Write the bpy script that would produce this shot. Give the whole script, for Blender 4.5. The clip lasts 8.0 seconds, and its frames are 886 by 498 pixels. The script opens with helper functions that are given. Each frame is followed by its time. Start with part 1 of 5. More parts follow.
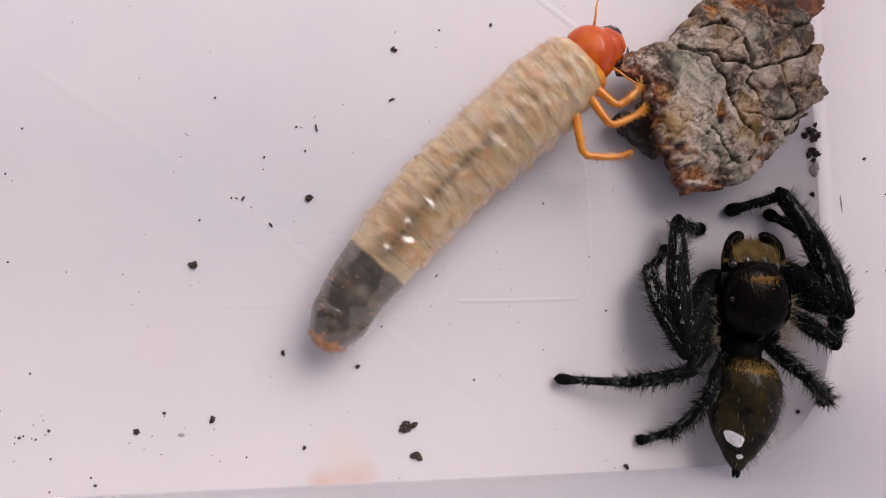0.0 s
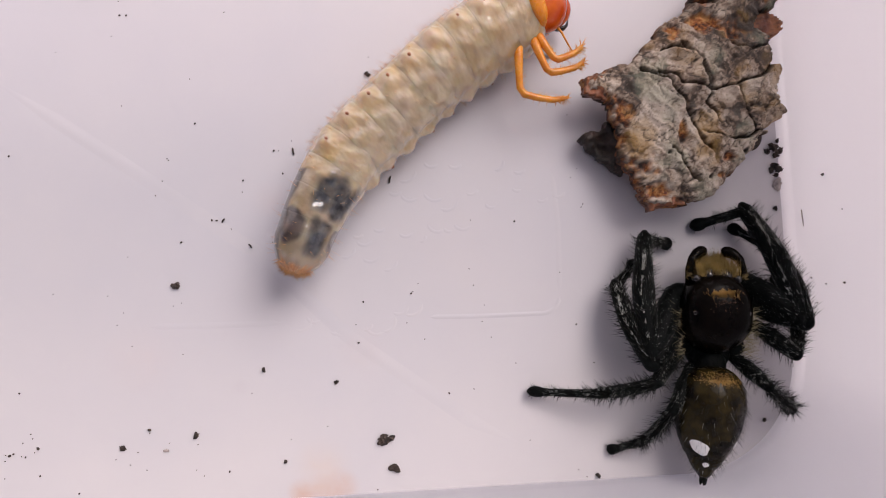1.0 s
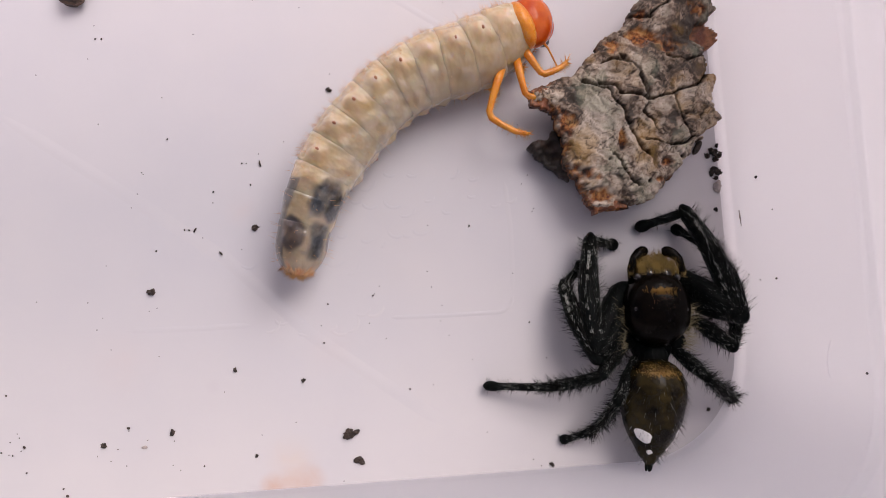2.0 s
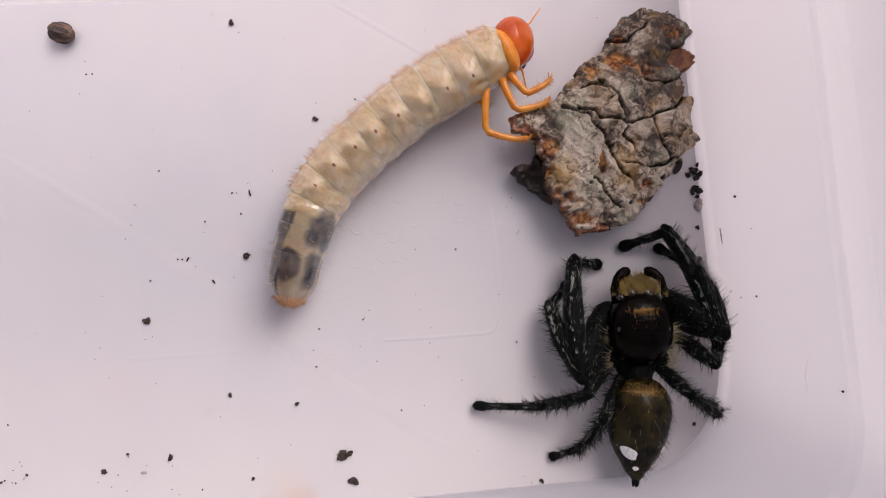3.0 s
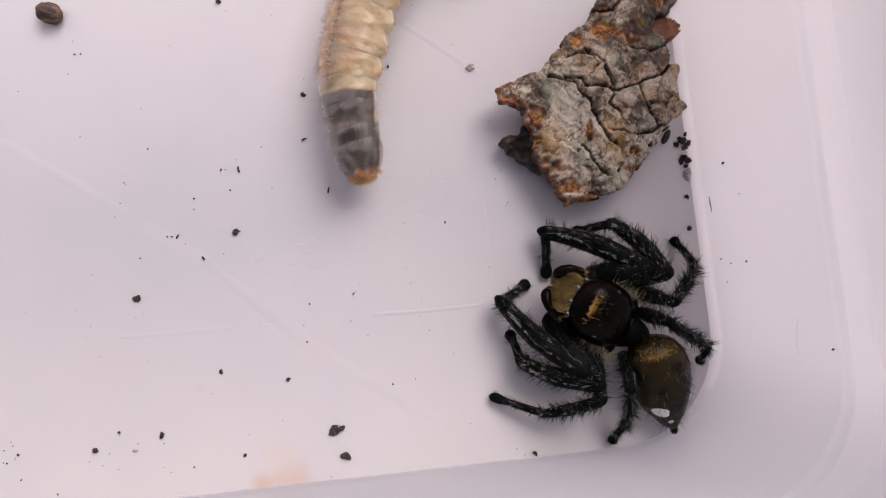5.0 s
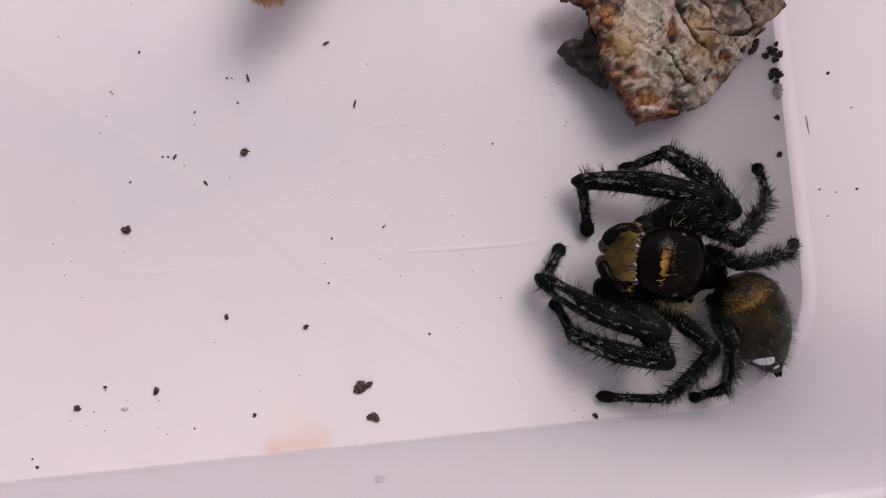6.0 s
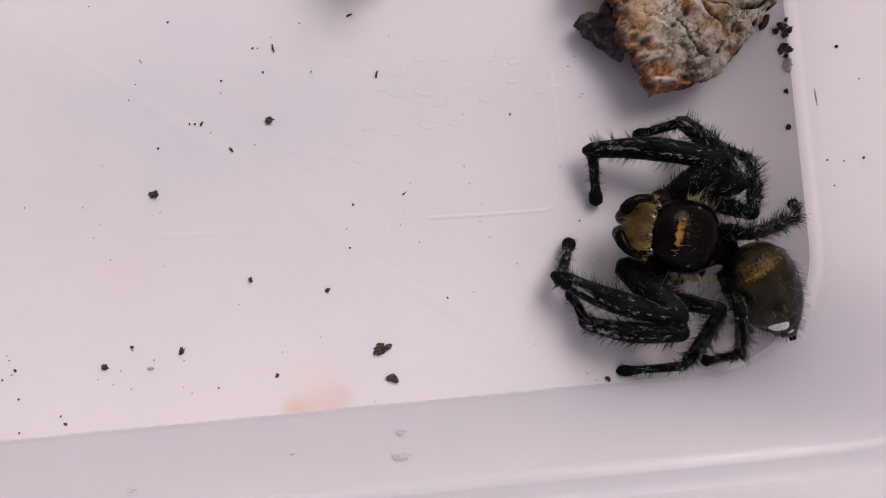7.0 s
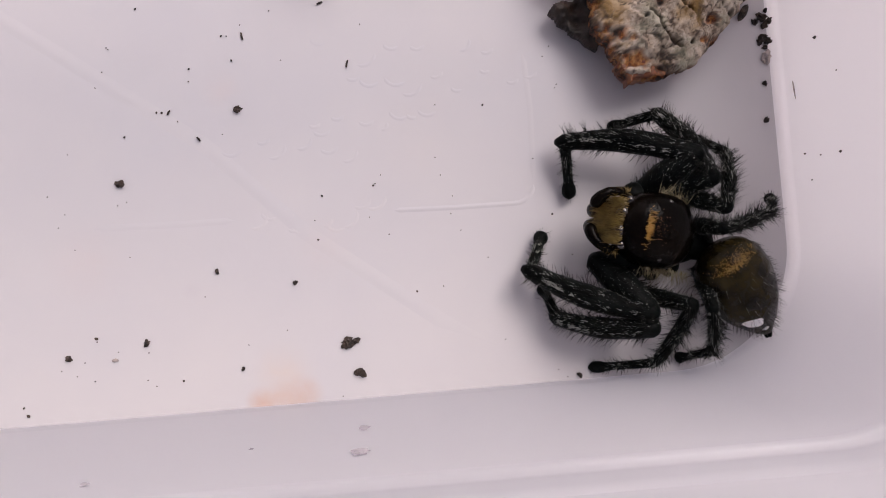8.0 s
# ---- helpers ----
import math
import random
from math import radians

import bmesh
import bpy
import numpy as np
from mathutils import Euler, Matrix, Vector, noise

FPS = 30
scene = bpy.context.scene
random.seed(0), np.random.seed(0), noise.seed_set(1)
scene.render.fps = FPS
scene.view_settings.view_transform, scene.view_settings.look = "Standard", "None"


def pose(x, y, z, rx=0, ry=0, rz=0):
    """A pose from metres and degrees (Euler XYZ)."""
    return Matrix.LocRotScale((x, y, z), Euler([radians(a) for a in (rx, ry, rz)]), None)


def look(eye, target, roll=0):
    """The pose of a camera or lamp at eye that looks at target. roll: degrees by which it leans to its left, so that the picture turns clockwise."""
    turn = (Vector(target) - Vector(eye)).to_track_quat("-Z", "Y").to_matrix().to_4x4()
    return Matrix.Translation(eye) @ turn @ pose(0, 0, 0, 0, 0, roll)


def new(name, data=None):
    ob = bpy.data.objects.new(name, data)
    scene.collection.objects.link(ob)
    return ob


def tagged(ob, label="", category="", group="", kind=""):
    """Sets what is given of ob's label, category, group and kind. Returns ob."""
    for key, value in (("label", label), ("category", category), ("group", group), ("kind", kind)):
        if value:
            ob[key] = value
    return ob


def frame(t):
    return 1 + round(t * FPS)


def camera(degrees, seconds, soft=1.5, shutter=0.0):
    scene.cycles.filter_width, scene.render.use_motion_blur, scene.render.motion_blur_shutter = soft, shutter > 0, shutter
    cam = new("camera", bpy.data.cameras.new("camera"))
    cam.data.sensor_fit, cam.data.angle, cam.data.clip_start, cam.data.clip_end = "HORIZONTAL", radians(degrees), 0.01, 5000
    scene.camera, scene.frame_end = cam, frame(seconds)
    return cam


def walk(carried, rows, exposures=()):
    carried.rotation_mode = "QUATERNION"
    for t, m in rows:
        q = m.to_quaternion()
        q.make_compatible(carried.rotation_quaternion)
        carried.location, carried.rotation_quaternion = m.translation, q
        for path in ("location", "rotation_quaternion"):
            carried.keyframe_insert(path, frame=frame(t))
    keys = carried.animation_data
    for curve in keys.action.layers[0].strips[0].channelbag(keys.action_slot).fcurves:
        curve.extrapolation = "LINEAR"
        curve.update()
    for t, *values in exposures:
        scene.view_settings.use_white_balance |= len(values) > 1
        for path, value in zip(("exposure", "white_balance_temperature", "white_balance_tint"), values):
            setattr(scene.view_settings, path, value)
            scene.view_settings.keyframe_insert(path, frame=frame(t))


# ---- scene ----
MM = 0.001


def mm(x, y, z, rx=0, ry=0, rz=0):
    """A pose from millimetres and degrees."""
    return pose(x * MM, y * MM, z * MM, rx, ry, rz)


# ---- camera ----
cam = camera(64.0, 8.0, soft=0.65, shutter=0.3)
walk(cam, [
    (0.0, mm(-6.13, -4.41, 42.06, 2.06, -1.00, 2.50)),
    (0.2, mm(-6.17, -3.71, 42.07, 1.85, -1.25, 2.43)),
    (0.5, mm(-5.51, -3.68, 42.35, 2.30, -0.88, 2.16)),
    (0.7, mm(-5.24, -3.20, 42.63, 1.89, -0.94, 2.06)),
    (1.0, mm(-4.52, -3.45, 43.46, 2.24, -0.84, 1.66)),
    (1.5, mm(-2.87, -3.76, 45.05, 2.54, -0.51, 1.15)),
    (1.7, mm(-2.37, -3.78, 45.58, 2.62, -0.60, 0.96)),
    (2.8, mm(-0.57, -1.80, 47.04, 2.10, -0.05, -0.30)),
    (3.0, mm(-0.57, -1.74, 47.21, 2.26, -0.12, -0.56)),
    (3.5, mm(0.22, -2.13, 47.24, 2.40, 0.18, -0.54)),
    (3.7, mm(0.82, -2.07, 47.17, 2.10, 0.26, -0.52)),
    (3.8, mm(0.70, -2.17, 47.31, 2.15, -0.07, -0.47)),
    (4.0, mm(1.01, -2.02, 48.03, 2.58, 0.08, -0.42)),
    (4.2, mm(-0.05, -0.95, 48.88, 2.45, -0.58, -0.73)),
    (5.3, mm(0.25, -5.33, 45.93, 3.20, 0.20, -1.46)),
    (5.5, mm(-0.43, -5.78, 44.97, 2.73, -0.06, -1.41)),
    (5.7, mm(-1.75, -6.85, 42.93, 2.79, -0.44, -1.18)),
    (5.9, mm(-2.77, -7.33, 40.47, 2.36, -0.56, -0.91)),
    (6.0, mm(-2.94, -6.85, 39.75, 1.55, -0.64, -0.83)),
    (6.2, mm(-3.07, -6.82, 38.59, 1.30, -0.75, -0.72)),
    (6.5, mm(-3.47, -7.39, 38.93, 1.17, -0.89, -0.48)),
    (6.8, mm(-4.10, -8.28, 40.20, 1.52, -0.86, -0.42)),
    (7.0, mm(-4.08, -8.86, 40.86, 1.64, -0.74, -0.38)),
    (7.2, mm(-4.18, -8.96, 40.98, 1.42, -1.04, -0.38)),
    (7.5, mm(-3.51, -9.05, 40.53, 1.16, -0.94, -0.20)),
    (8.0, mm(-2.17, -9.08, 40.18, 1.39, -0.47, 0.06)),
], exposures=[(0.0, -0.29, 6270, 19), (4.2, -0.29, 6270, 18), (5.3, -0.29, 6270, 18), (6.0, -0.29, 6270, 19), (8.0, -0.33, 6270, 18)])

# ---- light: soft daylight from a window side (+y), hazy sky above ----
SUN_ELEVATION, SUN_AZIMUTH = radians(45), radians(37)
world = bpy.data.worlds.new("daylight")
world.use_nodes = True
sky = world.node_tree.nodes.new("ShaderNodeTexSky")
sky.sky_type, sky.sun_disc = "NISHITA", False
sky.sun_elevation, sky.sun_rotation = SUN_ELEVATION, SUN_AZIMUTH
sky.dust_density, sky.air_density, sky.ozone_density = 9.0, 1.0, 1.0
world.node_tree.links.new(sky.outputs[0], world.node_tree.nodes["Background"].inputs[0])
world.node_tree.nodes["Background"].inputs[1].default_value = 0.08
scene.world = world
sun = new("sun", bpy.data.lights.new("sun", "SUN"))
sun.data.energy, sun.data.angle, sun.data.color = 3.0, radians(40), (1.0, 0.95, 0.88)
sun.matrix_world = look(
    (0.3 * math.sin(SUN_AZIMUTH) * math.cos(SUN_ELEVATION), 0.3 * math.cos(SUN_AZIMUTH) * math.cos(SUN_ELEVATION), 0.3 * math.sin(SUN_ELEVATION)),
    (0, 0, 0))


# ---- materials ----
def rgba(c):
    return (*c, 1.0)


def material(name, a, b, scale=1.0, c=None, fine=12.0, rough=0.4, bump=0.1, subsurface=0.0, radius=(1.0, 0.6, 0.3), coat=0.0, metal=0.0, cut=(0.4, 0.6), ior=1.5, amount=0.5, stretch=(1, 1, 1), transmission=0.0, pitted=0.0):
    """A surface of two colours in patches (scale: patches a millimetre), a third in fine grain, with relief."""
    m = bpy.data.materials.new(name)
    m.use_nodes = True
    nodes, links = m.node_tree.nodes, m.node_tree.links
    bsdf = nodes["Principled BSDF"]
    coord, place = nodes.new("ShaderNodeTexCoord"), nodes.new("ShaderNodeMapping")
    place.inputs["Scale"].default_value = [1000 * s for s in stretch]
    links.new(coord.outputs["Object"], place.inputs["Vector"])
    info = nodes.new("ShaderNodeObjectInfo")
    shift = nodes.new("ShaderNodeVectorMath")
    shift.operation = "MULTIPLY_ADD"
    shift.inputs[1].default_value, shift.inputs[2].default_value = (37.0, 23.0, 51.0), (0, 0, 0)
    links.new(info.outputs["Random"], shift.inputs[0])
    links.new(shift.outputs[0], place.inputs["Location"])

    def grain(size, detail):
        n = nodes.new("ShaderNodeTexNoise")
        n.inputs["Scale"].default_value, n.inputs["Detail"].default_value = size, detail
        links.new(place.outputs[0], n.inputs["Vector"])
        return n

    large, small = grain(scale, 4), grain(fine, 3)
    ramp = nodes.new("ShaderNodeValToRGB")
    ramp.color_ramp.elements[0].position, ramp.color_ramp.elements[1].position = cut
    ramp.color_ramp.elements[0].color, ramp.color_ramp.elements[1].color = rgba(a), rgba(b)
    links.new(large.outputs["Fac"], ramp.inputs[0])
    colour = ramp.outputs[0]
    if c:
        mask, mix = nodes.new("ShaderNodeMapRange"), nodes.new("ShaderNodeMix")
        mask.inputs["From Min"].default_value, mask.inputs["From Max"].default_value, mask.inputs["To Max"].default_value = 0.48, 0.66, amount
        mix.data_type = "RGBA"
        links.new(small.outputs["Fac"], mask.inputs[0])
        links.new(mask.outputs[0], mix.inputs["Factor"])
        links.new(colour, mix.inputs["A"])
        mix.inputs["B"].default_value = rgba(c)
        colour = mix.outputs["Result"]
    links.new(colour, bsdf.inputs["Base Color"])
    gloss = nodes.new("ShaderNodeMapRange")
    gloss.inputs["To Min"].default_value, gloss.inputs["To Max"].default_value = rough * 0.75, min(1, rough * 1.25)
    links.new(small.outputs["Fac"], gloss.inputs[0])
    bsdf.inputs["Roughness"].default_value = rough
    if bump:
        links.new(gloss.outputs[0], bsdf.inputs["Roughness"])
    relief = nodes.new("ShaderNodeBump")
    relief.inputs["Strength"].default_value, relief.inputs["Distance"].default_value = bump, 0.0001
    links.new((grain(pitted, 4) if pitted else small).outputs["Fac"], relief.inputs["Height"])
    if bump:
        links.new(relief.outputs[0], bsdf.inputs["Normal"])
    bsdf.inputs["IOR"].default_value, bsdf.inputs["Metallic"].default_value = ior, metal
    bsdf.inputs["Coat Weight"].default_value, bsdf.inputs["Coat Roughness"].default_value = coat, 0.07
    bsdf.inputs["Transmission Weight"].default_value = transmission
    if subsurface:
        bsdf.inputs["Subsurface Weight"].default_value = subsurface
        bsdf.inputs["Subsurface Radius"].default_value = radius
        bsdf.inputs["Subsurface Scale"].default_value = 0.001
    return m


def seen_through(m, share):
    """Lets a share of the light pass diffusely through a thin plastic skin."""
    nodes, links = m.node_tree.nodes, m.node_tree.links
    bsdf, out = nodes["Principled BSDF"], nodes["Material Output"]
    glow, mix = nodes.new("ShaderNodeBsdfTranslucent"), nodes.new("ShaderNodeMixShader")
    glow.inputs["Color"].default_value = (0.98, 0.965, 0.98, 1)
    mix.inputs["Fac"].default_value = share
    links.new(bsdf.outputs[0], mix.inputs[1])
    links.new(glow.outputs[0], mix.inputs[2])
    links.new(mix.outputs[0], out.inputs["Surface"])
    return m


def stained(m, spots):
    """Adds brown-orange stains to a material: spots of (x, y, radius in mm, strength), with ragged edges."""
    nodes, links = m.node_tree.nodes, m.node_tree.links
    bsdf = nodes["Principled BSDF"]
    colour = bsdf.inputs["Base Color"].links[0].from_socket
    coord = nodes.new("ShaderNodeTexCoord")
    ragged = nodes.new("ShaderNodeTexNoise")
    ragged.inputs["Scale"].default_value, ragged.inputs["Detail"].default_value = 900, 4
    links.new(coord.outputs["Object"], ragged.inputs["Vector"])
    for x, y, r, strength, tint in spots:
        far = nodes.new("ShaderNodeVectorMath")
        far.operation = "DISTANCE"
        far.inputs[1].default_value = (x * MM, y * MM, 0)
        links.new(coord.outputs["Object"], far.inputs[0])
        fade = nodes.new("ShaderNodeMapRange")
        fade.interpolation_type = "SMOOTHSTEP"
        fade.inputs["From Min"].default_value, fade.inputs["From Max"].default_value = r * MM, 0
        fade.inputs["To Min"].default_value, fade.inputs["To Max"].default_value = 0, strength
        links.new(far.outputs["Value"], fade.inputs[0])
        times = nodes.new("ShaderNodeMath")
        times.operation = "MULTIPLY"
        links.new(fade.outputs[0], times.inputs[0])
        links.new(ragged.outputs["Fac"], times.inputs[1])
        mix = nodes.new("ShaderNodeMix")
        mix.data_type = "RGBA"
        links.new(times.outputs[0], mix.inputs["Factor"])
        links.new(colour, mix.inputs["A"])
        mix.inputs["B"].default_value = rgba(tint)
        colour = mix.outputs["Result"]
    links.new(colour, bsdf.inputs["Base Color"])
    return m


PLASTIC = dict(scale=0.08, fine=0.9, bump=0.05, cut=(0.3, 0.7))
plastic = seen_through(material("milky_plastic", (0.89, 0.87, 0.885), (0.92, 0.90, 0.915), rough=0.14, **PLASTIC), 0.66)
plastic_outer = seen_through(material("clear_milky_plastic", (0.91, 0.89, 0.905), (0.94, 0.92, 0.935), rough=0.16, **PLASTIC), 0.93)
# paler, more translucent plastic that carries the highlight of the right-hand edge
edge_highlight = seen_through(material("milky_edge_highlight", (0.91, 0.89, 0.905), (0.93, 0.91, 0.925), rough=0.1, **PLASTIC), 0.85)
plastic_ledge = seen_through(material("milky_plastic_ledge", (0.89, 0.87, 0.885), (0.92, 0.90, 0.915), rough=0.12, **PLASTIC), 0.75)
# same plastic as the walls, coloured darker to make up for their weaker light
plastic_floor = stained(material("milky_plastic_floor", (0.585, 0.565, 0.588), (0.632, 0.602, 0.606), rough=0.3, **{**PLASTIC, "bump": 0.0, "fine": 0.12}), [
    (-12.0, -16.75, 1.1, 1.0, (0.58, 0.32, 0.19)), (-10.9, -16.5, 1.2, 0.7, (0.6, 0.36, 0.23)), (-9.7, -16.35, 1.4, 0.9, (0.58, 0.33, 0.2)),
    (-10.8, -15.2, 2.2, 0.35, (0.72, 0.52, 0.36)), (-22.0, -9.0, 3.0, 0.12, (0.75, 0.5, 0.42)), (-8.5, -8.0, 2.2, 0.1, (0.75, 0.5, 0.42)),
    (-3.0, -1.5, 5.0, 0.1, (0.75, 0.62, 0.52)), (-16.0, -10.5, 0.7, 0.25, (0.5, 0.45, 0.5)), (-14.5, 1.0, 1.5, 0.16, (0.75, 0.5, 0.42))])
frosted = seen_through(material("frosted_lid_plastic", (0.80, 0.76, 0.79), (0.84, 0.80, 0.83), rough=0.25, **PLASTIC), 0.5)
table_white = material("white_tabletop", (0.74, 0.72, 0.74), (0.78, 0.76, 0.78), scale=0.02, fine=0.6, rough=0.5, bump=0.05)
larva_head = material("larva_head_orange", (0.44, 0.052, 0.002), (0.56, 0.105, 0.005), scale=0.7, c=(0.40, 0.035, 0.002), fine=1.2, rough=0.12, bump=0.06, ior=1.4, coat=0.15)
larva_leg = material("larva_leg_amber", (0.64, 0.205, 0.012), (0.72, 0.29, 0.03), scale=1.1, c=(0.52, 0.15, 0.01), fine=6, rough=0.28, subsurface=0.2, radius=(0.8, 0.4, 0.1))
bristle = material("larva_bristle", (0.55, 0.26, 0.08), (0.65, 0.36, 0.14), rough=0.4, bump=0)
spiracle = material("spiracle_brown", (0.20, 0.07, 0.025), (0.28, 0.11, 0.045), rough=0.35)
black_horn = material("black_horn", (0.012, 0.010, 0.010), (0.02, 0.014, 0.012), rough=0.2, coat=0.5)
spider_black = material("spider_black_cuticle", (0.002, 0.0024, 0.0024), (0.005, 0.0062, 0.006), scale=1.6, c=(0.010, 0.012, 0.011), fine=7, rough=0.42, bump=0.5, amount=0.4, stretch=(0.35, 1, 1), ior=1.12)
carapace_mat = material("carapace_dark_brown", (0.0014, 0.0011, 0.0009), (0.0035, 0.0023, 0.0016), scale=0.6, c=(0.006, 0.004, 0.0025), fine=8, rough=0.15, bump=0.2, amount=0.35, ior=1.15)
abdomen_mat = material("abdomen_olive_brown", (0.005, 0.0035, 0.0017), (0.032, 0.023, 0.0065), scale=0.75, c=(0.003, 0.0022, 0.0016), fine=2.2, rough=0.26, bump=0.45, amount=0.7, ior=1.24)
gold_hair = material("golden_hair", (0.30, 0.155, 0.028), (0.44, 0.26, 0.065), scale=2, rough=0.35, bump=0)
yellow_hair = material("yellow_hair", (0.14, 0.09, 0.017), (0.27, 0.18, 0.045), scale=2, rough=0.4, bump=0)
rust_hair = material("rusty_hair", (0.10, 0.04, 0.012), (0.20, 0.085, 0.025), scale=2, rough=0.4, bump=0)
flank_pale = material("pale_flank_hair", (0.24, 0.20, 0.10), (0.46, 0.40, 0.25), scale=2, rough=0.4, bump=0)
grey_hair = material("grey_hair", (0.10, 0.105, 0.095), (0.44, 0.45, 0.40), scale=3, rough=0.4, bump=0)
pale_hair = material("pale_hair", (0.36, 0.37, 0.34), (0.58, 0.59, 0.55), scale=3, rough=0.4, bump=0)
black_hair = material("black_hair", (0.006, 0.006, 0.005), (0.016, 0.016, 0.014), scale=3, rough=0.5, bump=0, ior=1.2)
white_scale = material("white_scales", (0.80, 0.79, 0.78), (0.85, 0.84, 0.83), scale=3, rough=0.5, bump=0.4)
debris_mat = material("dark_soil", (0.014, 0.010, 0.009), (0.055, 0.035, 0.026), scale=2.5, c=(0.09, 0.06, 0.045), fine=9, rough=0.7, bump=0.8)
debris_pale = material("pale_crumb", (0.34, 0.29, 0.28), (0.50, 0.42, 0.38), scale=2.5, rough=0.6, bump=0.5)
wall_scratch = seen_through(material("scratched_plastic", (0.80, 0.77, 0.83), (0.86, 0.83, 0.88), scale=2.0, rough=0.3, bump=0.1), 0.85)
# dull lilac for the crumbs' reflections that are set on the near wall
wall_reflection = material("lilac_reflection", (0.40, 0.365, 0.40), (0.48, 0.44, 0.48), scale=2.0, rough=0.5, bump=0.2)
pellet_mat = material("dark_brown_pellet", (0.03, 0.018, 0.013), (0.20, 0.11, 0.07), scale=1.3, c=(0.02, 0.012, 0.01), fine=4, rough=0.6, bump=0.8, stretch=(0.3, 2.2, 2.2))
bark_inner = material("inner_bark_brown", (0.007, 0.0045, 0.0035), (0.032, 0.013, 0.007), scale=0.7, c=(0.03, 0.02, 0.014), fine=4, rough=0.6, bump=0.9, amount=0.8)
bark_red = material("bark_red_flake", (0.16, 0.045, 0.02), (0.30, 0.11, 0.04), scale=0.8, c=(0.06, 0.03, 0.02), fine=4, rough=0.5, bump=0.7, amount=0.6)


def larva_material():
    """Moist translucent skin; attributes give the dark gut, grey and brown organs, milky fat and rusty bristly parts under it."""
    m = bpy.data.materials.new("larva_skin")
    m.use_nodes = True
    nodes, links = m.node_tree.nodes, m.node_tree.links
    bsdf = nodes["Principled BSDF"]

    def field(name, out="Fac"):
        n = nodes.new("ShaderNodeAttribute")
        n.attribute_name = name
        return n.outputs[out]

    place = field("place", "Vector")

    def grain(size, detail, stretch=(1, 1, 1)):
        at, n = nodes.new("ShaderNodeMapping"), nodes.new("ShaderNodeTexNoise")
        at.inputs["Scale"].default_value = stretch
        links.new(place, at.inputs["Vector"])
        links.new(at.outputs[0], n.inputs["Vector"])
        n.inputs["Scale"].default_value, n.inputs["Detail"].default_value = size, detail
        return n.outputs["Fac"]

    def ramp(value, low, a, high, b):
        r = nodes.new("ShaderNodeValToRGB")
        for e, p, col in zip(r.color_ramp.elements, (low, high), (a, b)):
            e.position, e.color = p, rgba(col)
        links.new(value, r.inputs[0])
        return r.outputs[0]

    def mix(factor, a, b):
        n = nodes.new("ShaderNodeMix")
        n.data_type = "RGBA"
        links.new(factor, n.inputs["Factor"])
        links.new(a, n.inputs["A"])
        links.new(b, n.inputs["B"])
        return n.outputs["Result"]

    colour = ramp(grain(0.6, 2), 0.35, (0.46, 0.305, 0.125), 0.65, (0.51, 0.365, 0.18))
    colour = mix(field("milk"), colour, ramp(grain(0.9, 3), 0.4, (0.49, 0.39, 0.265), 0.6, (0.56, 0.465, 0.335)))
    colour = mix(field("grey"), colour, ramp(grain(0.7, 3), 0.4, (0.016, 0.0125, 0.010), 0.62, (0.045, 0.035, 0.028)))
    colour = mix(field("brown"), colour, ramp(grain(1.0, 3), 0.4, (0.055, 0.038, 0.028), 0.6, (0.095, 0.068, 0.051)))
    colour = mix(field("dark"), colour, ramp(grain(1.7, 4), 0.42, (0.008, 0.010, 0.014), 0.70, (0.07, 0.072, 0.072)))
    colour = mix(field("rust"), colour, ramp(grain(3.0, 3), 0.4, (0.45, 0.15, 0.03), 0.6, (0.58, 0.29, 0.09)))
    links.new(colour, bsdf.inputs["Base Color"])
    folds, pores = nodes.new("ShaderNodeBump"), nodes.new("ShaderNodeBump")
    folds.inputs["Strength"].default_value, folds.inputs["Distance"].default_value = 0.42, 0.0004
    pores.inputs["Strength"].default_value, pores.inputs["Distance"].default_value = 0.25, 0.00006
    calm = nodes.new("ShaderNodeMath")
    calm.operation = "MULTIPLY_ADD"
    calm.inputs[1].default_value, calm.inputs[2].default_value = -0.2, 0.3
    links.new(field("grey"), calm.inputs[0])
    links.new(calm.outputs[0], folds.inputs["Strength"])
    links.new(grain(1.5, 1, (1.5, 1.0, 1.0)), folds.inputs["Height"])
    links.new(grain(5.0, 3), pores.inputs["Height"])
    links.new(folds.outputs[0], pores.inputs["Normal"])
    links.new(pores.outputs[0], bsdf.inputs["Normal"])
    wet = nodes.new("ShaderNodeBump")
    wet.inputs["Strength"].default_value, wet.inputs["Distance"].default_value = 0.7, 0.0006
    links.new(grain(0.95, 0), wet.inputs["Height"])
    links.new(wet.outputs[0], bsdf.inputs["Coat Normal"])
    bsdf.inputs["Roughness"].default_value, bsdf.inputs["IOR"].default_value = 0.3, 1.36
    bsdf.subsurface_method = "RANDOM_WALK"
    bsdf.inputs["Coat Weight"].default_value, bsdf.inputs["Coat Roughness"].default_value = 1.0, 0.04
    bsdf.inputs["Coat IOR"].default_value = 1.85
    bsdf.inputs["Subsurface Weight"].default_value, bsdf.inputs["Subsurface Scale"].default_value = 0.85, 0.001
    bsdf.inputs["Subsurface Radius"].default_value = (1.1, 0.65, 0.28)
    return m


larva_skin = larva_material()


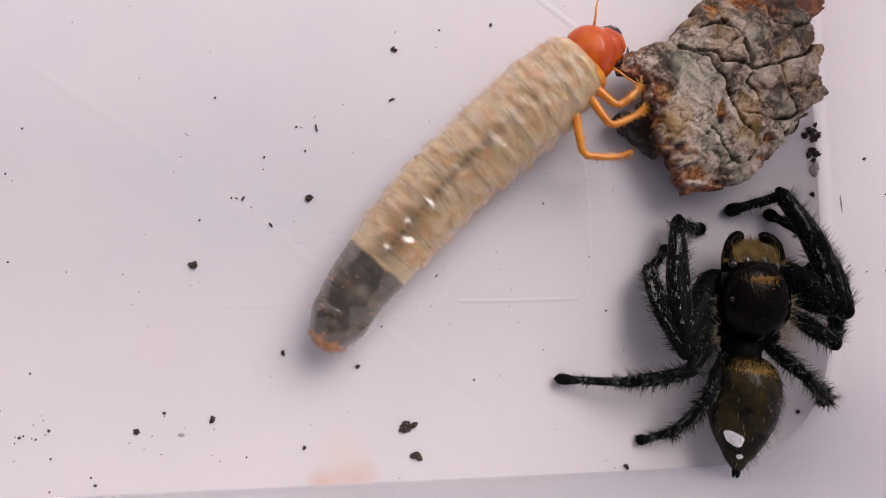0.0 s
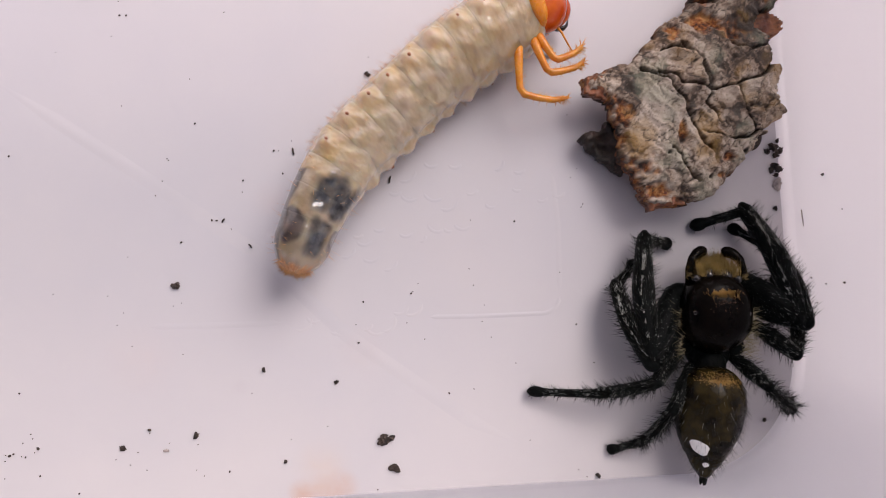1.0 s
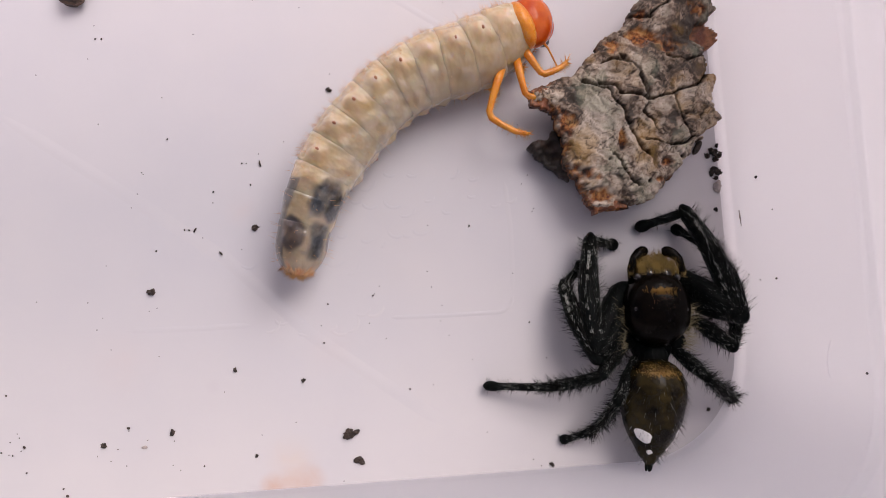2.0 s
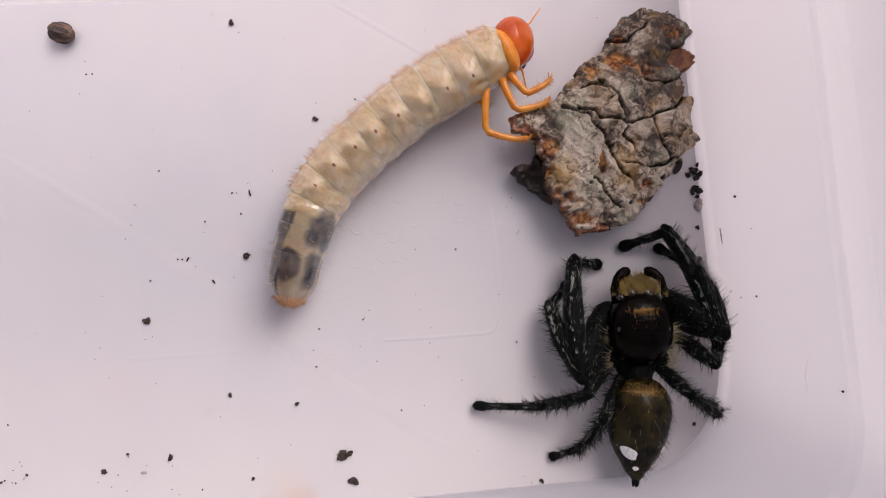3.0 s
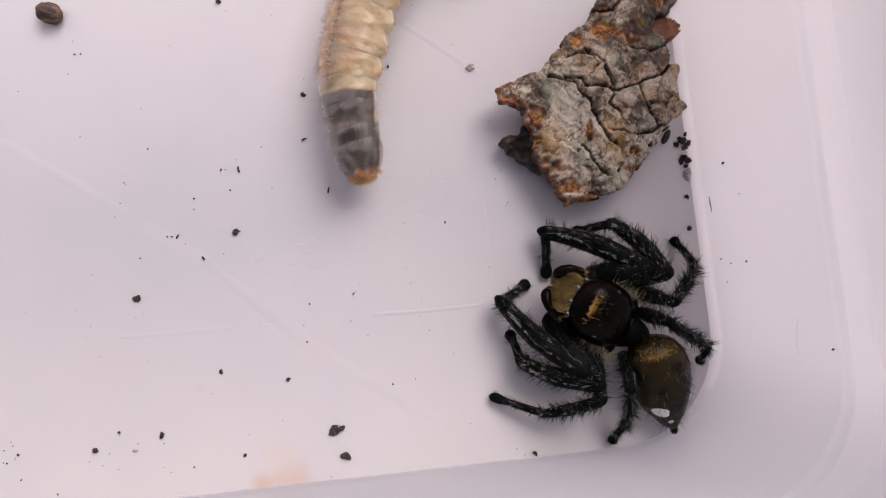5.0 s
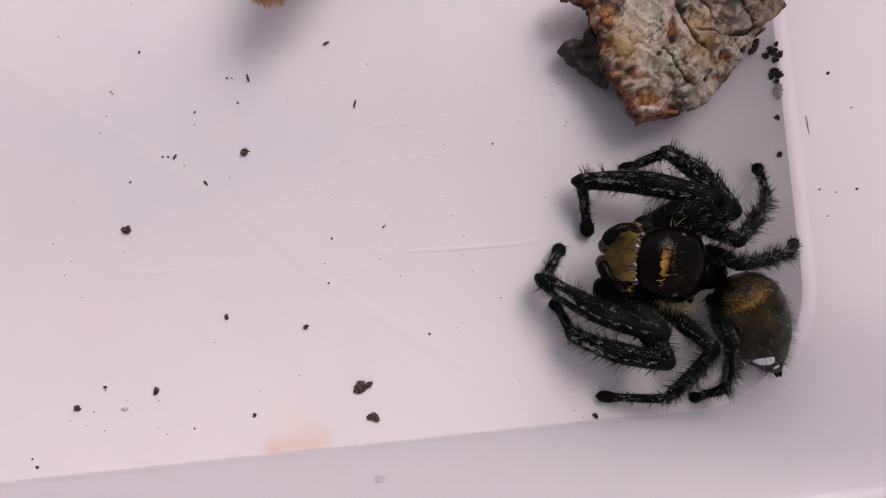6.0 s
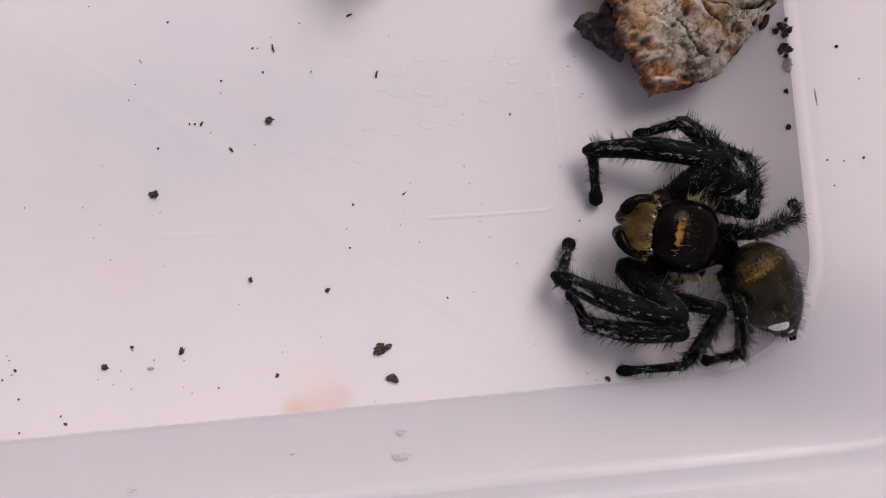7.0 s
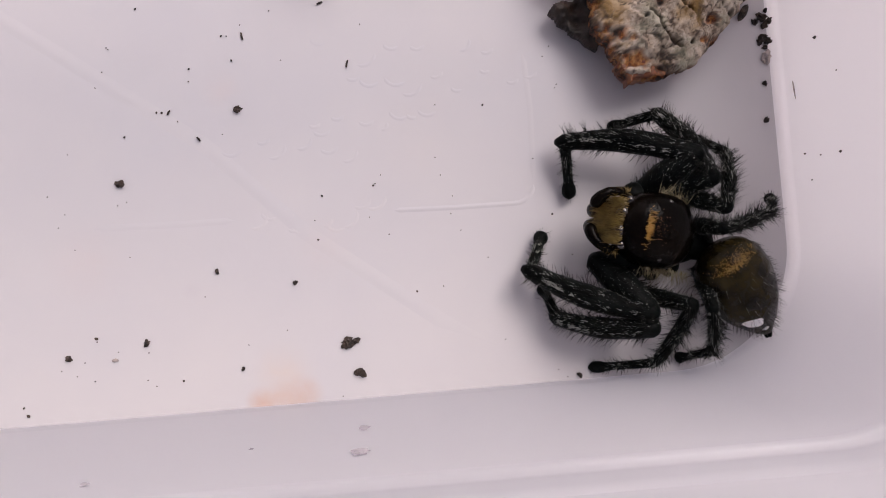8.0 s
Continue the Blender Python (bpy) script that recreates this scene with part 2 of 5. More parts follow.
def bark_material():
    """Grey lichened bark over brown-orange inner layers; the 'bare' attribute says where the grey crust is gone,
    'crack' where splits, pits and fold lines are coloured dark.
    """
    m = bpy.data.materials.new("lichened_bark")
    m.use_nodes = True
    nodes, links = m.node_tree.nodes, m.node_tree.links
    bsdf = nodes["Principled BSDF"]
    coord, place = nodes.new("ShaderNodeTexCoord"), nodes.new("ShaderNodeMapping")
    place.inputs["Scale"].default_value = (1000, 1000, 1000)
    links.new(coord.outputs["Object"], place.inputs["Vector"])

    def grain(size, detail, rough=0.6):
        n = nodes.new("ShaderNodeTexNoise")
        n.inputs["Scale"].default_value, n.inputs["Detail"].default_value, n.inputs["Roughness"].default_value = size, detail, rough
        links.new(place.outputs[0], n.inputs["Vector"])
        return n.outputs["Fac"]

    def ramp(value, *stops):
        r = nodes.new("ShaderNodeValToRGB")
        while len(r.color_ramp.elements) < len(stops):
            r.color_ramp.elements.new(0.5)
        for e, (p, col) in zip(r.color_ramp.elements, stops):
            e.position, e.color = p, rgba(col)
        links.new(value, r.inputs[0])
        return r.outputs[0]

    def mix(factor, a, b):
        n = nodes.new("ShaderNodeMix")
        n.data_type = "RGBA"
        links.new(factor, n.inputs["Factor"])
        links.new(a, n.inputs["A"])
        links.new(b, n.inputs["B"])
        return n.outputs["Result"]

    def field(name):
        n = nodes.new("ShaderNodeAttribute")
        n.attribute_name = name
        return n.outputs["Fac"]

    grey = ramp(field("tone"), (0.10, (0.02, 0.013, 0.010)), (0.33, (0.21, 0.145, 0.10)), (0.52, (0.385, 0.31, 0.235)), (0.92, (0.61, 0.52, 0.42)))
    tint = ramp(field("hue"), (0.18, (0.32, 0.33, 0.24)), (0.42, (0.45, 0.37, 0.30)), (0.58, (0.46, 0.355, 0.26)), (0.80, (0.44, 0.26, 0.07)))
    weight = nodes.new("ShaderNodeMapRange")
    weight.inputs["From Min"].default_value, weight.inputs["From Max"].default_value = 0.0, 0.5
    weight.inputs["To Min"].default_value, weight.inputs["To Max"].default_value = 0.06, 0.5
    off = nodes.new("ShaderNodeMath")
    off.operation = "SUBTRACT"
    off.inputs[1].default_value = 0.5
    links.new(field("hue"), off.inputs[0])
    size = nodes.new("ShaderNodeMath")
    size.operation = "ABSOLUTE"
    links.new(off.outputs[0], size.inputs[0])
    links.new(size.outputs[0], weight.inputs[0])
    crust = mix(weight.outputs[0], grey, tint)
    dots = nodes.new("ShaderNodeMapRange")
    dots.inputs["From Min"].default_value, dots.inputs["From Max"].default_value, dots.inputs["To Max"].default_value = 0.56, 0.68, 0.7
    links.new(grain(5.5, 5, 0.75), dots.inputs[0])
    crust = mix(dots.outputs[0], crust, ramp(grain(2, 3), (0.3, (0.05, 0.034, 0.026)), (0.7, (0.16, 0.12, 0.095))))
    inner = ramp(grain(1.2, 8, 0.68), (0.40, (0.02, 0.011, 0.008)), (0.47, (0.11, 0.036, 0.015)), (0.53, (0.33, 0.11, 0.026)), (0.60, (0.50, 0.25, 0.08)))
    colour = mix(field("bare"), crust, inner)
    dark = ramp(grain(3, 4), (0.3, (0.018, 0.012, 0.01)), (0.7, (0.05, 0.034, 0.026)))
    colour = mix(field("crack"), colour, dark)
    links.new(colour, bsdf.inputs["Base Color"])
    bsdf.inputs["Roughness"].default_value = 0.85
    relief = nodes.new("ShaderNodeBump")
    relief.inputs["Strength"].default_value, relief.inputs["Distance"].default_value = 0.8, 0.00013
    links.new(grain(7.0, 8, 0.75), relief.inputs["Height"])
    links.new(relief.outputs[0], bsdf.inputs["Normal"])
    return m


bark_mat = bark_material()


# ---- building helpers: shapes are given in millimetres ----
def mesh_of(name, bm, materials, smooth=True):
    bmesh.ops.recalc_face_normals(bm, faces=bm.faces)
    bmesh.ops.scale(bm, vec=(MM, MM, MM), verts=bm.verts)
    data = bpy.data.meshes.new(name)
    bm.to_mesh(data)
    bm.free()
    for m in materials if isinstance(materials, (list, tuple)) else [materials]:
        data.materials.append(m)
    for p in data.polygons:
        p.use_smooth = smooth
    return data


def part(name, bm, materials, parent=None, label="", at=None, smooth=True):
    ob = new(name, mesh_of(name, bm, materials, smooth))
    if parent:
        ob.parent = parent
    if at is not None:
        ob.matrix_basis = at
    return tagged(ob, label)


def thing(name, label, category, at=None, group="", kind=""):
    ob = new(name)
    ob.empty_display_size = 0.002
    if at is not None:
        ob.matrix_basis = at
    return tagged(ob, label, category, group, kind)


def tube(bm, points, radii, n=12, index=0, squash=1.0):
    """A round-ended limb along points, with a radius at each of them."""
    pts = [Vector(p) for p in points]
    side = None
    rings = []
    for i, p in enumerate(pts):
        ahead = (pts[min(i + 1, len(pts) - 1)] - pts[max(i - 1, 0)]).normalized()
        if side is None:
            side = ahead.cross((0, 0, 1)) if abs(ahead.z) < 0.9 else ahead.cross((1, 0, 0))
        side = (side - ahead * side.dot(ahead)).normalized()
        up = side.cross(ahead)
        rings.append([bm.verts.new(p + radii[i] * (math.cos(a) * side + squash * math.sin(a) * up)) for a in (2 * math.pi * k / n for k in range(n))])
    faces = []
    for a, b in zip(rings, rings[1:]):
        faces += [bm.faces.new((a[k], a[(k + 1) % n], b[(k + 1) % n], b[k])) for k in range(n)]
    faces += [bm.faces.new(rings[0]), bm.faces.new(rings[-1])]
    for f in faces:
        f.material_index = index


def hair(bm, root, tip, r=0.02, index=0, bend=0.0):
    """One bristle: a thin three-sided spike, in two bent pieces where bend is given."""
    a, b = Vector(root), Vector(tip)
    ahead = (b - a).normalized()
    side = ahead.orthogonal().normalized()
    up = ahead.cross(side)
    base = [bm.verts.new(a + r * (math.cos(t) * side + math.sin(t) * up)) for t in (0, 2.09, 4.19)]
    end = bm.verts.new(b)
    if bend:
        lift = Vector((0, 0, bend))
        mid = [bm.verts.new((a + b) / 2 + lift + 0.7 * r * (math.cos(t) * side + math.sin(t) * up)) for t in (0, 2.09, 4.19)]
        for k in range(3):
            bm.faces.new((base[k], base[(k + 1) % 3], mid[(k + 1) % 3], mid[k])).material_index = index
        base = mid
    for k in range(3):
        bm.faces.new((base[k], base[(k + 1) % 3], end)).material_index = index


def ball(bm, centre, size, u=16, v=10, index=0, rough=0.0, seed=0.0, freq=1.0):
    """An ellipsoid, its surface roughened by noise."""
    made = bmesh.ops.create_uvsphere(bm, u_segments=u, v_segments=v, radius=1.0)["verts"]
    for w in made:
        d = 1 + rough * noise.noise(w.co * freq + Vector((seed, seed * 1.7, -seed)))
        w.co = Vector((w.co.x * size[0] * d, w.co.y * size[1] * d, w.co.z * size[2] * d)) + Vector(centre)
    for f in {f for w in made for f in w.link_faces}:
        f.material_index = index


# ---- the table and the plastic box ----
def tabletop():
    bm = bmesh.new()
    bmesh.ops.create_grid(bm, x_segments=8, y_segments=8, size=900)
    made = bmesh.ops.extrude_face_region(bm, geom=bm.faces[:])["geom"]
    bmesh.ops.translate(bm, verts=[v for v in made if isinstance(v, bmesh.types.BMVert)], vec=(0, 0, -25))
    return tagged(part("table_surface", bm, table_white, at=mm(0, 0, -1.1), smooth=False), "plain white tabletop under the plastic box", "tabletop", kind="structure")


tabletop()

TURN = radians(4.9)
LEFT, RIGHT, NEAR, FAR = -78.0, 17.4, -16.0, 50.0


def outline(grow_right, grow_near, radius, z, steps=14):
    """The box's rounded oblong at a height, grown by so much at its right and near sides."""
    u0, u1, v0, v1 = LEFT - grow_right, RIGHT + grow_right, NEAR - grow_near, FAR + grow_near
    pts = []
    for cu, cv, first in ((u1 - radius, v0 + radius, -90), (u1 - radius, v1 - radius, 0), (u0 + radius, v1 - radius, 90), (u0 + radius, v0 + radius, 180)):
        for k in range(steps + 1):
            a = radians(first + 90 * k / steps)
            u, v = cu + radius * math.cos(a), cv + radius * math.sin(a)
            pts.append((u * math.cos(TURN) - v * math.sin(TURN), u * math.sin(TURN) + v * math.cos(TURN), z))
    return pts


def loft(bm, rings):
    rows = [[bm.verts.new(p) for p in r] for r in rings]
    for a, b in zip(rows, rows[1:]):
        n = len(a)
        for k in range(n):
            bm.faces.new((a[k], a[(k + 1) % n], b[(k + 1) % n], b[k]))
    return rows


def plastic_box():
    box = thing("plastic_container", "open milky white plastic food box with rounded corners, stained floor", "container")
    bm = bmesh.new()
    top = [outline(-0.4, -0.1, 6.9, 0.0), outline(-0.4, -0.1, 6.9, -0.6)]
    rows = loft(bm, top)
    bm.faces.new(rows[0])
    bm.faces.new(rows[1])
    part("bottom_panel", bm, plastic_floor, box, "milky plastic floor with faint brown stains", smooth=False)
    # inner fillet, drafted wall, step, upper wall, flange and the outer skin
    inner = [(-0.4, -0.1, 6.9, 0.0), (-0.25, -0.07, 6.9, 0.02), (-0.08, -0.04, 6.9, 0.09), (0.07, -0.015, 6.85, 0.22), (0.17, 0.0, 6.8, 0.45), (0.25, 0.03, 6.75, 0.8)]
    wall = [(0.25 + 2.2 * k / 8, 0.03 + 1.45 * k / 8, 6.75 + 0.35 * k / 8, 0.8 + 9.1 * k / 8) for k in range(1, 9)]
    ledge = [(2.46, 1.49, 7.1, 10.1), (2.66, 1.65, 7.1, 10.25), (2.92, 1.9, 7.1, 10.3), (3.0, 1.97, 7.1, 10.5), (3.05, 2.03, 7.1, 11.6), (3.25, 2.2, 7.1, 11.85), (3.45, 2.35, 7.1, 12.0)]
    upper = [(3.5, 2.45, 7.1, 12.3), (3.7, 2.9, 7.2, 16.0), (3.9, 3.4, 7.3, 19.4), (4.05, 3.55, 7.3, 19.8), (4.3, 3.8, 7.3, 20.0)]
    outer = [(7.6, 7.1, 8.5, 20.0), (7.7, 7.2, 8.5, 19.8), (7.7, 7.2, 8.5, 17.5), (7.2, 6.7, 8.4, 17.5), (7.1, 6.6, 8.4, 19.2), (5.7, 5.2, 8.0, 19.1), (4.4, 3.7, 7.6, 11.6), (3.3, 2.3, 7.6, 9.6), (1.0, 0.7, 7.4, 0.8), (0.3, 0.1, 7.4, -0.3), (-0.8, -0.8, 6.8, -1.1)]
    bm = bmesh.new()
    loft(bm, [outline(*r) for r in inner])
    for face in bm.faces:
        c = face.calc_center_median()
        u, v = c.x * math.cos(TURN) + c.y * math.sin(TURN), c.y * math.cos(TURN) - c.x * math.sin(TURN)
        # only the right-hand fillet gets the brighter plastic, in place of a highlight
        face.material_index = (1 if 0.01 < c.z < 0.5 else 0) if u > RIGHT - 2.6 and v > NEAR + 3 else 0
    part("bottom_edge", bm, [plastic, edge_highlight], box, "whiter rounded edge between floor and wall")
    bm = bmesh.new()
    loft(bm, [outline(*r) for r in inner[-1:] + wall])
    part("side_wall", bm, plastic, box, "sloping glossy plastic wall")
    bm = bmesh.new()
    loft(bm, [outline(*r) for r in wall[-1:] + ledge])
    part("stacking_ledge", bm, plastic_ledge, box, "stepped ledge moulded round the wall")
    bm = bmesh.new()
    loft(bm, [outline(*r) for r in ledge[-1:] + upper + outer[:6]])
    part("rim", bm, plastic, box, "flanged upper rim")
    bm = bmesh.new()
    loft(bm, [outline(*r) for r in outer[5:]])
    part("outer_skin", bm, plastic_outer, box, "outer face of the thin plastic wall")

    def rib(points, w=0.12, h=0.009):
        """A low rounded ridge on the floor, which runs out at both ends."""
        bm = bmesh.new()
        pts = [Vector((x, y, 0)) for x, y in points]
        rows = []
        for i, p in enumerate(pts):
            ahead = (pts[min(i + 1, len(pts) - 1)] - pts[max(i - 1, 0)]).normalized()
            side = Vector((-ahead.y, ahead.x, 0))
            full = 0.1 if i in (0, len(pts) - 1) else 1.0
            rows.append([bm.verts.new(p + side * (o * w * full) + Vector((0, 0, full * h * (1 - o * o) ** 2 - 0.0015 * abs(o)))) for o in (-1, -0.7, -0.4, 0, 0.4, 0.7, 1)])
        for one, two in zip(rows, rows[1:]):
            for i in range(6):
                bm.faces.new((one[i], one[i + 1], two[i + 1], two[i]))
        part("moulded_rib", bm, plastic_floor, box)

    # the moulded oblong under the floor, shown by one corner of its ridge
    corner = [(2.2 + 1.1 * math.sin(a), -4.4 - 1.1 * math.cos(a)) for a in (k * math.pi / 12 for k in range(7))]
    rib([(-4.6, -5.91), (-4.3, -5.9), (-1.2, -5.75)] + corner, 0.16, 0.022)
    rib([(-21.7, -7.0), (-21.0, -6.95), (-17.0, -6.76), (-14.1, -6.55), (-13.6, -6.52)], 0.22, 0.012)
    rib([(3.3, -4.2), (3.28, -3.6), (3.1, 0.0), (2.75, 2.6), (2.6, 3.2)], 0.22, 0.006)
    # long shallow creases across the floor
    rib([(-32.0, 7.9), (-28.0, 5.5), (-24.0, 3.1), (-15.3, -2.3), (-9.6, -7.2), (-2.0, -12.1), (1.5, -13.6)], 0.5, 0.012)
    rib([(-8.6, 17.3), (-7.6, 16.8), (-1.6, 13.3), (2.7, 10.3), (3.0, 10.0)], 0.28, 0.012)
    # worn, unreadable mould marks: short curls in rows
    rng = random.Random(5)
    for row, (x0, y0, x1, y1, count) in enumerate(((-13.0, -6.6, -5.2, -5.6, 10), (-10.0, -0.6, -2.0, -0.4, 8), (-8.0, 1.4, 3.6, 1.8, 9), (-9.5, 3.6, 1.5, 3.2, 6), (-14.5, -1.6, -6.5, -2.6, 6))):
        for k in range(count):
            f = (k + 0.5) / count
            x, y = x0 + (x1 - x0) * f + rng.uniform(-0.4, 0.4), y0 + (y1 - y0) * f + rng.uniform(-0.6, 0.6)
            turn, r = rng.uniform(3.4, 4.6), rng.uniform(0.3, 0.75)
            rib([(x + r * math.cos(turn + q * 0.35), y + r * math.sin(turn + q * 0.35)) for q in range(7)], 0.13, 0.009)
    return box


plastic_box()


def lid():
    """The box's lid, pushed back so that it covers the far part only."""
    root = thing("container_lid", "frosted plastic lid pushed half off the box", "lid", mm(-30, 8.48, 20.02, 0, 0, 1.65))
    bm = bmesh.new()
    x0, x1, y0, y1, r = -62.0, 47.0, 0.0, 62.0, 5.0

    def ring(z, grow):
        pts = []
        for cx, cy, first in ((x1 - r, y0 + r, -90), (x1 - r, y1 - r, 0), (x0 + r, y1 - r, 90), (x0 + r, y0 + r, 180)):
            pts += [(cx + (r + grow) * math.cos(radians(first + 15 * k)), cy + (r + grow) * math.sin(radians(first + 15 * k)), z) for k in range(7)]
        return pts

    rows = loft(bm, [ring(0.0, -0.5), ring(0.05, -0.15), ring(0.3, 0.0), ring(0.9, 0.0), ring(1.15, -0.15), ring(1.2, -0.5), ring(1.15, -1.2), ring(0.85, -1.5)])
    bm.faces.new(rows[0])
    bm.faces.new(rows[-1])
    panel = part("lid_panel", bm, frosted, root)
    panel.visible_shadow = False
    bm = bmesh.new()
    rows = loft(bm, [ring(0.86, -3.2), ring(1.1, -3.4), ring(1.1, -4.0), ring(0.86, -4.2)])
    rib = part("raised_bead", bm, frosted, root)
    rib.visible_shadow = False


lid()

# ---- the piece of bark ----
BARK = [(12.3, 15.3), (13.4, 15.0), (14.8, 14.5), (15.5, 13.7), (14.9, 12.9), (14.3, 12.6), (13.9, 12.0), (14.7, 11.1), (14.8, 10.0), (15.4, 9.2), (15.1, 8.1),
        (15.9, 6.8), (15.3, 6.2), (14.6, 5.7), (13.7, 4.3), (12.8, 3.0), (11.6, 1.7), (10.1, 1.2), (8.1, 0.8), (7.4, 1.8), (6.6, 3.1), (5.9, 3.9), (6.1, 4.9),
        (5.6, 6.1), (5.3, 7.0), (4.1, 7.5), (3.9, 8.3), (5.1, 9.0), (6.6, 9.4), (7.5, 10.4), (8.4, 11.6), (9.8, 12.6), (10.5, 14.0), (11.2, 14.7)]


def step(x, a, b):
    f = max(0.0, min(1.0, (x - a) / (b - a)))
    return f * f * (3 - 2 * f)


def inside(xs, ys, poly):
    """Signed distance to a closed outline, positive within it."""
    best, odd = np.full(xs.shape, 1e9), np.zeros(xs.shape, bool)
    for (ax, ay), (bx, by) in zip(poly, poly[1:] + poly[:1]):
        f = np.clip(((xs - ax) * (bx - ax) + (ys - ay) * (by - ay)) / ((bx - ax) ** 2 + (by - ay) ** 2), 0, 1)
        best = np.minimum(best, np.hypot(xs - ax - f * (bx - ax), ys - ay - f * (by - ay)))
        with np.errstate(divide="ignore", invalid="ignore"):
            odd ^= ((ay > ys) != (by > ys)) & (xs < (bx - ax) * (ys - ay) / (by - ay) + ax)
    return np.where(odd, best, -best)


def slab(name, poly, cell, top, bottom, ragged, materials, parent, label, fields=None, seed=0.0):
    """A ragged plate inside an outline, its upper and lower faces given as heights over x, y and the distance from its edge."""
    x0, y0 = min(p[0] for p in poly) - 0.5, min(p[1] for p in poly) - 0.5
    nx, ny = int((max(p[0] for p in poly) - x0 + 0.5) / cell), int((max(p[1] for p in poly) - y0 + 0.5) / cell)
    xs, ys = np.meshgrid(x0 + cell * np.arange(nx + 1), y0 + cell * np.arange(ny + 1), indexing="ij")
    far = inside(xs, ys, poly)
    for i in range(nx + 1):
        for j in range(ny + 1):
            if abs(far[i, j]) < 0.7:
                p = Vector((xs[i, j], ys[i, j], seed))
                far[i, j] += ragged * (noise.noise(p * 1.6) + 0.7 * noise.noise(p * 4.3) + 0.5 * noise.noise(p * 9))
    verts, faces, upper, lower, data = [], [], {}, {}, []
    keep = (far[:-1, :-1] > 0) & (far[1:, :-1] > 0) & (far[:-1, 1:] > 0) & (far[1:, 1:] > 0)

    def corner(i, j, table, height):
        if (i, j) not in table:
            x, y = xs[i, j], ys[i, j]
            jx, jy = cell * 0.35 * noise.noise((x * 5, y * 5, 7)), cell * 0.35 * noise.noise((x * 5, y * 5, 17))
            z, extra = height(x, y, far[i, j])
            table[i, j] = len(verts)
            verts.append((MM * (x + jx), MM * (y + jy), MM * z))
            data.append(extra)
        return table[i, j]

    for i, j in zip(*np.nonzero(keep)):
        around = ((i, j), (i + 1, j), (i + 1, j + 1), (i, j + 1))
        a = [corner(p, q, upper, top) for p, q in around]
        b = [corner(p, q, lower, bottom) for p, q in around]
        faces += [a, b[::-1]]
        for k, (di, dj) in enumerate(((0, -1), (1, 0), (0, 1), (-1, 0))):
            p, q = i + di, j + dj
            if not (0 <= p < nx and 0 <= q < ny and keep[p, q]):
                n = (k + 1) % 4
                faces.append((a[n], a[k], b[k], b[n]))
    mesh = bpy.data.meshes.new(name)
    mesh.from_pydata(verts, [], faces)
    mesh.validate()
    mesh.update()
    mesh.materials.append(materials)
    for k, field in enumerate(fields or ()):
        mesh.attributes.new(field, "FLOAT", "POINT").data.foreach_set("value", [d[k] for d in data])
    for f in mesh.polygons:
        f.use_smooth = True
    ob = new(name, mesh)
    ob.parent = parent
    return tagged(ob, label)


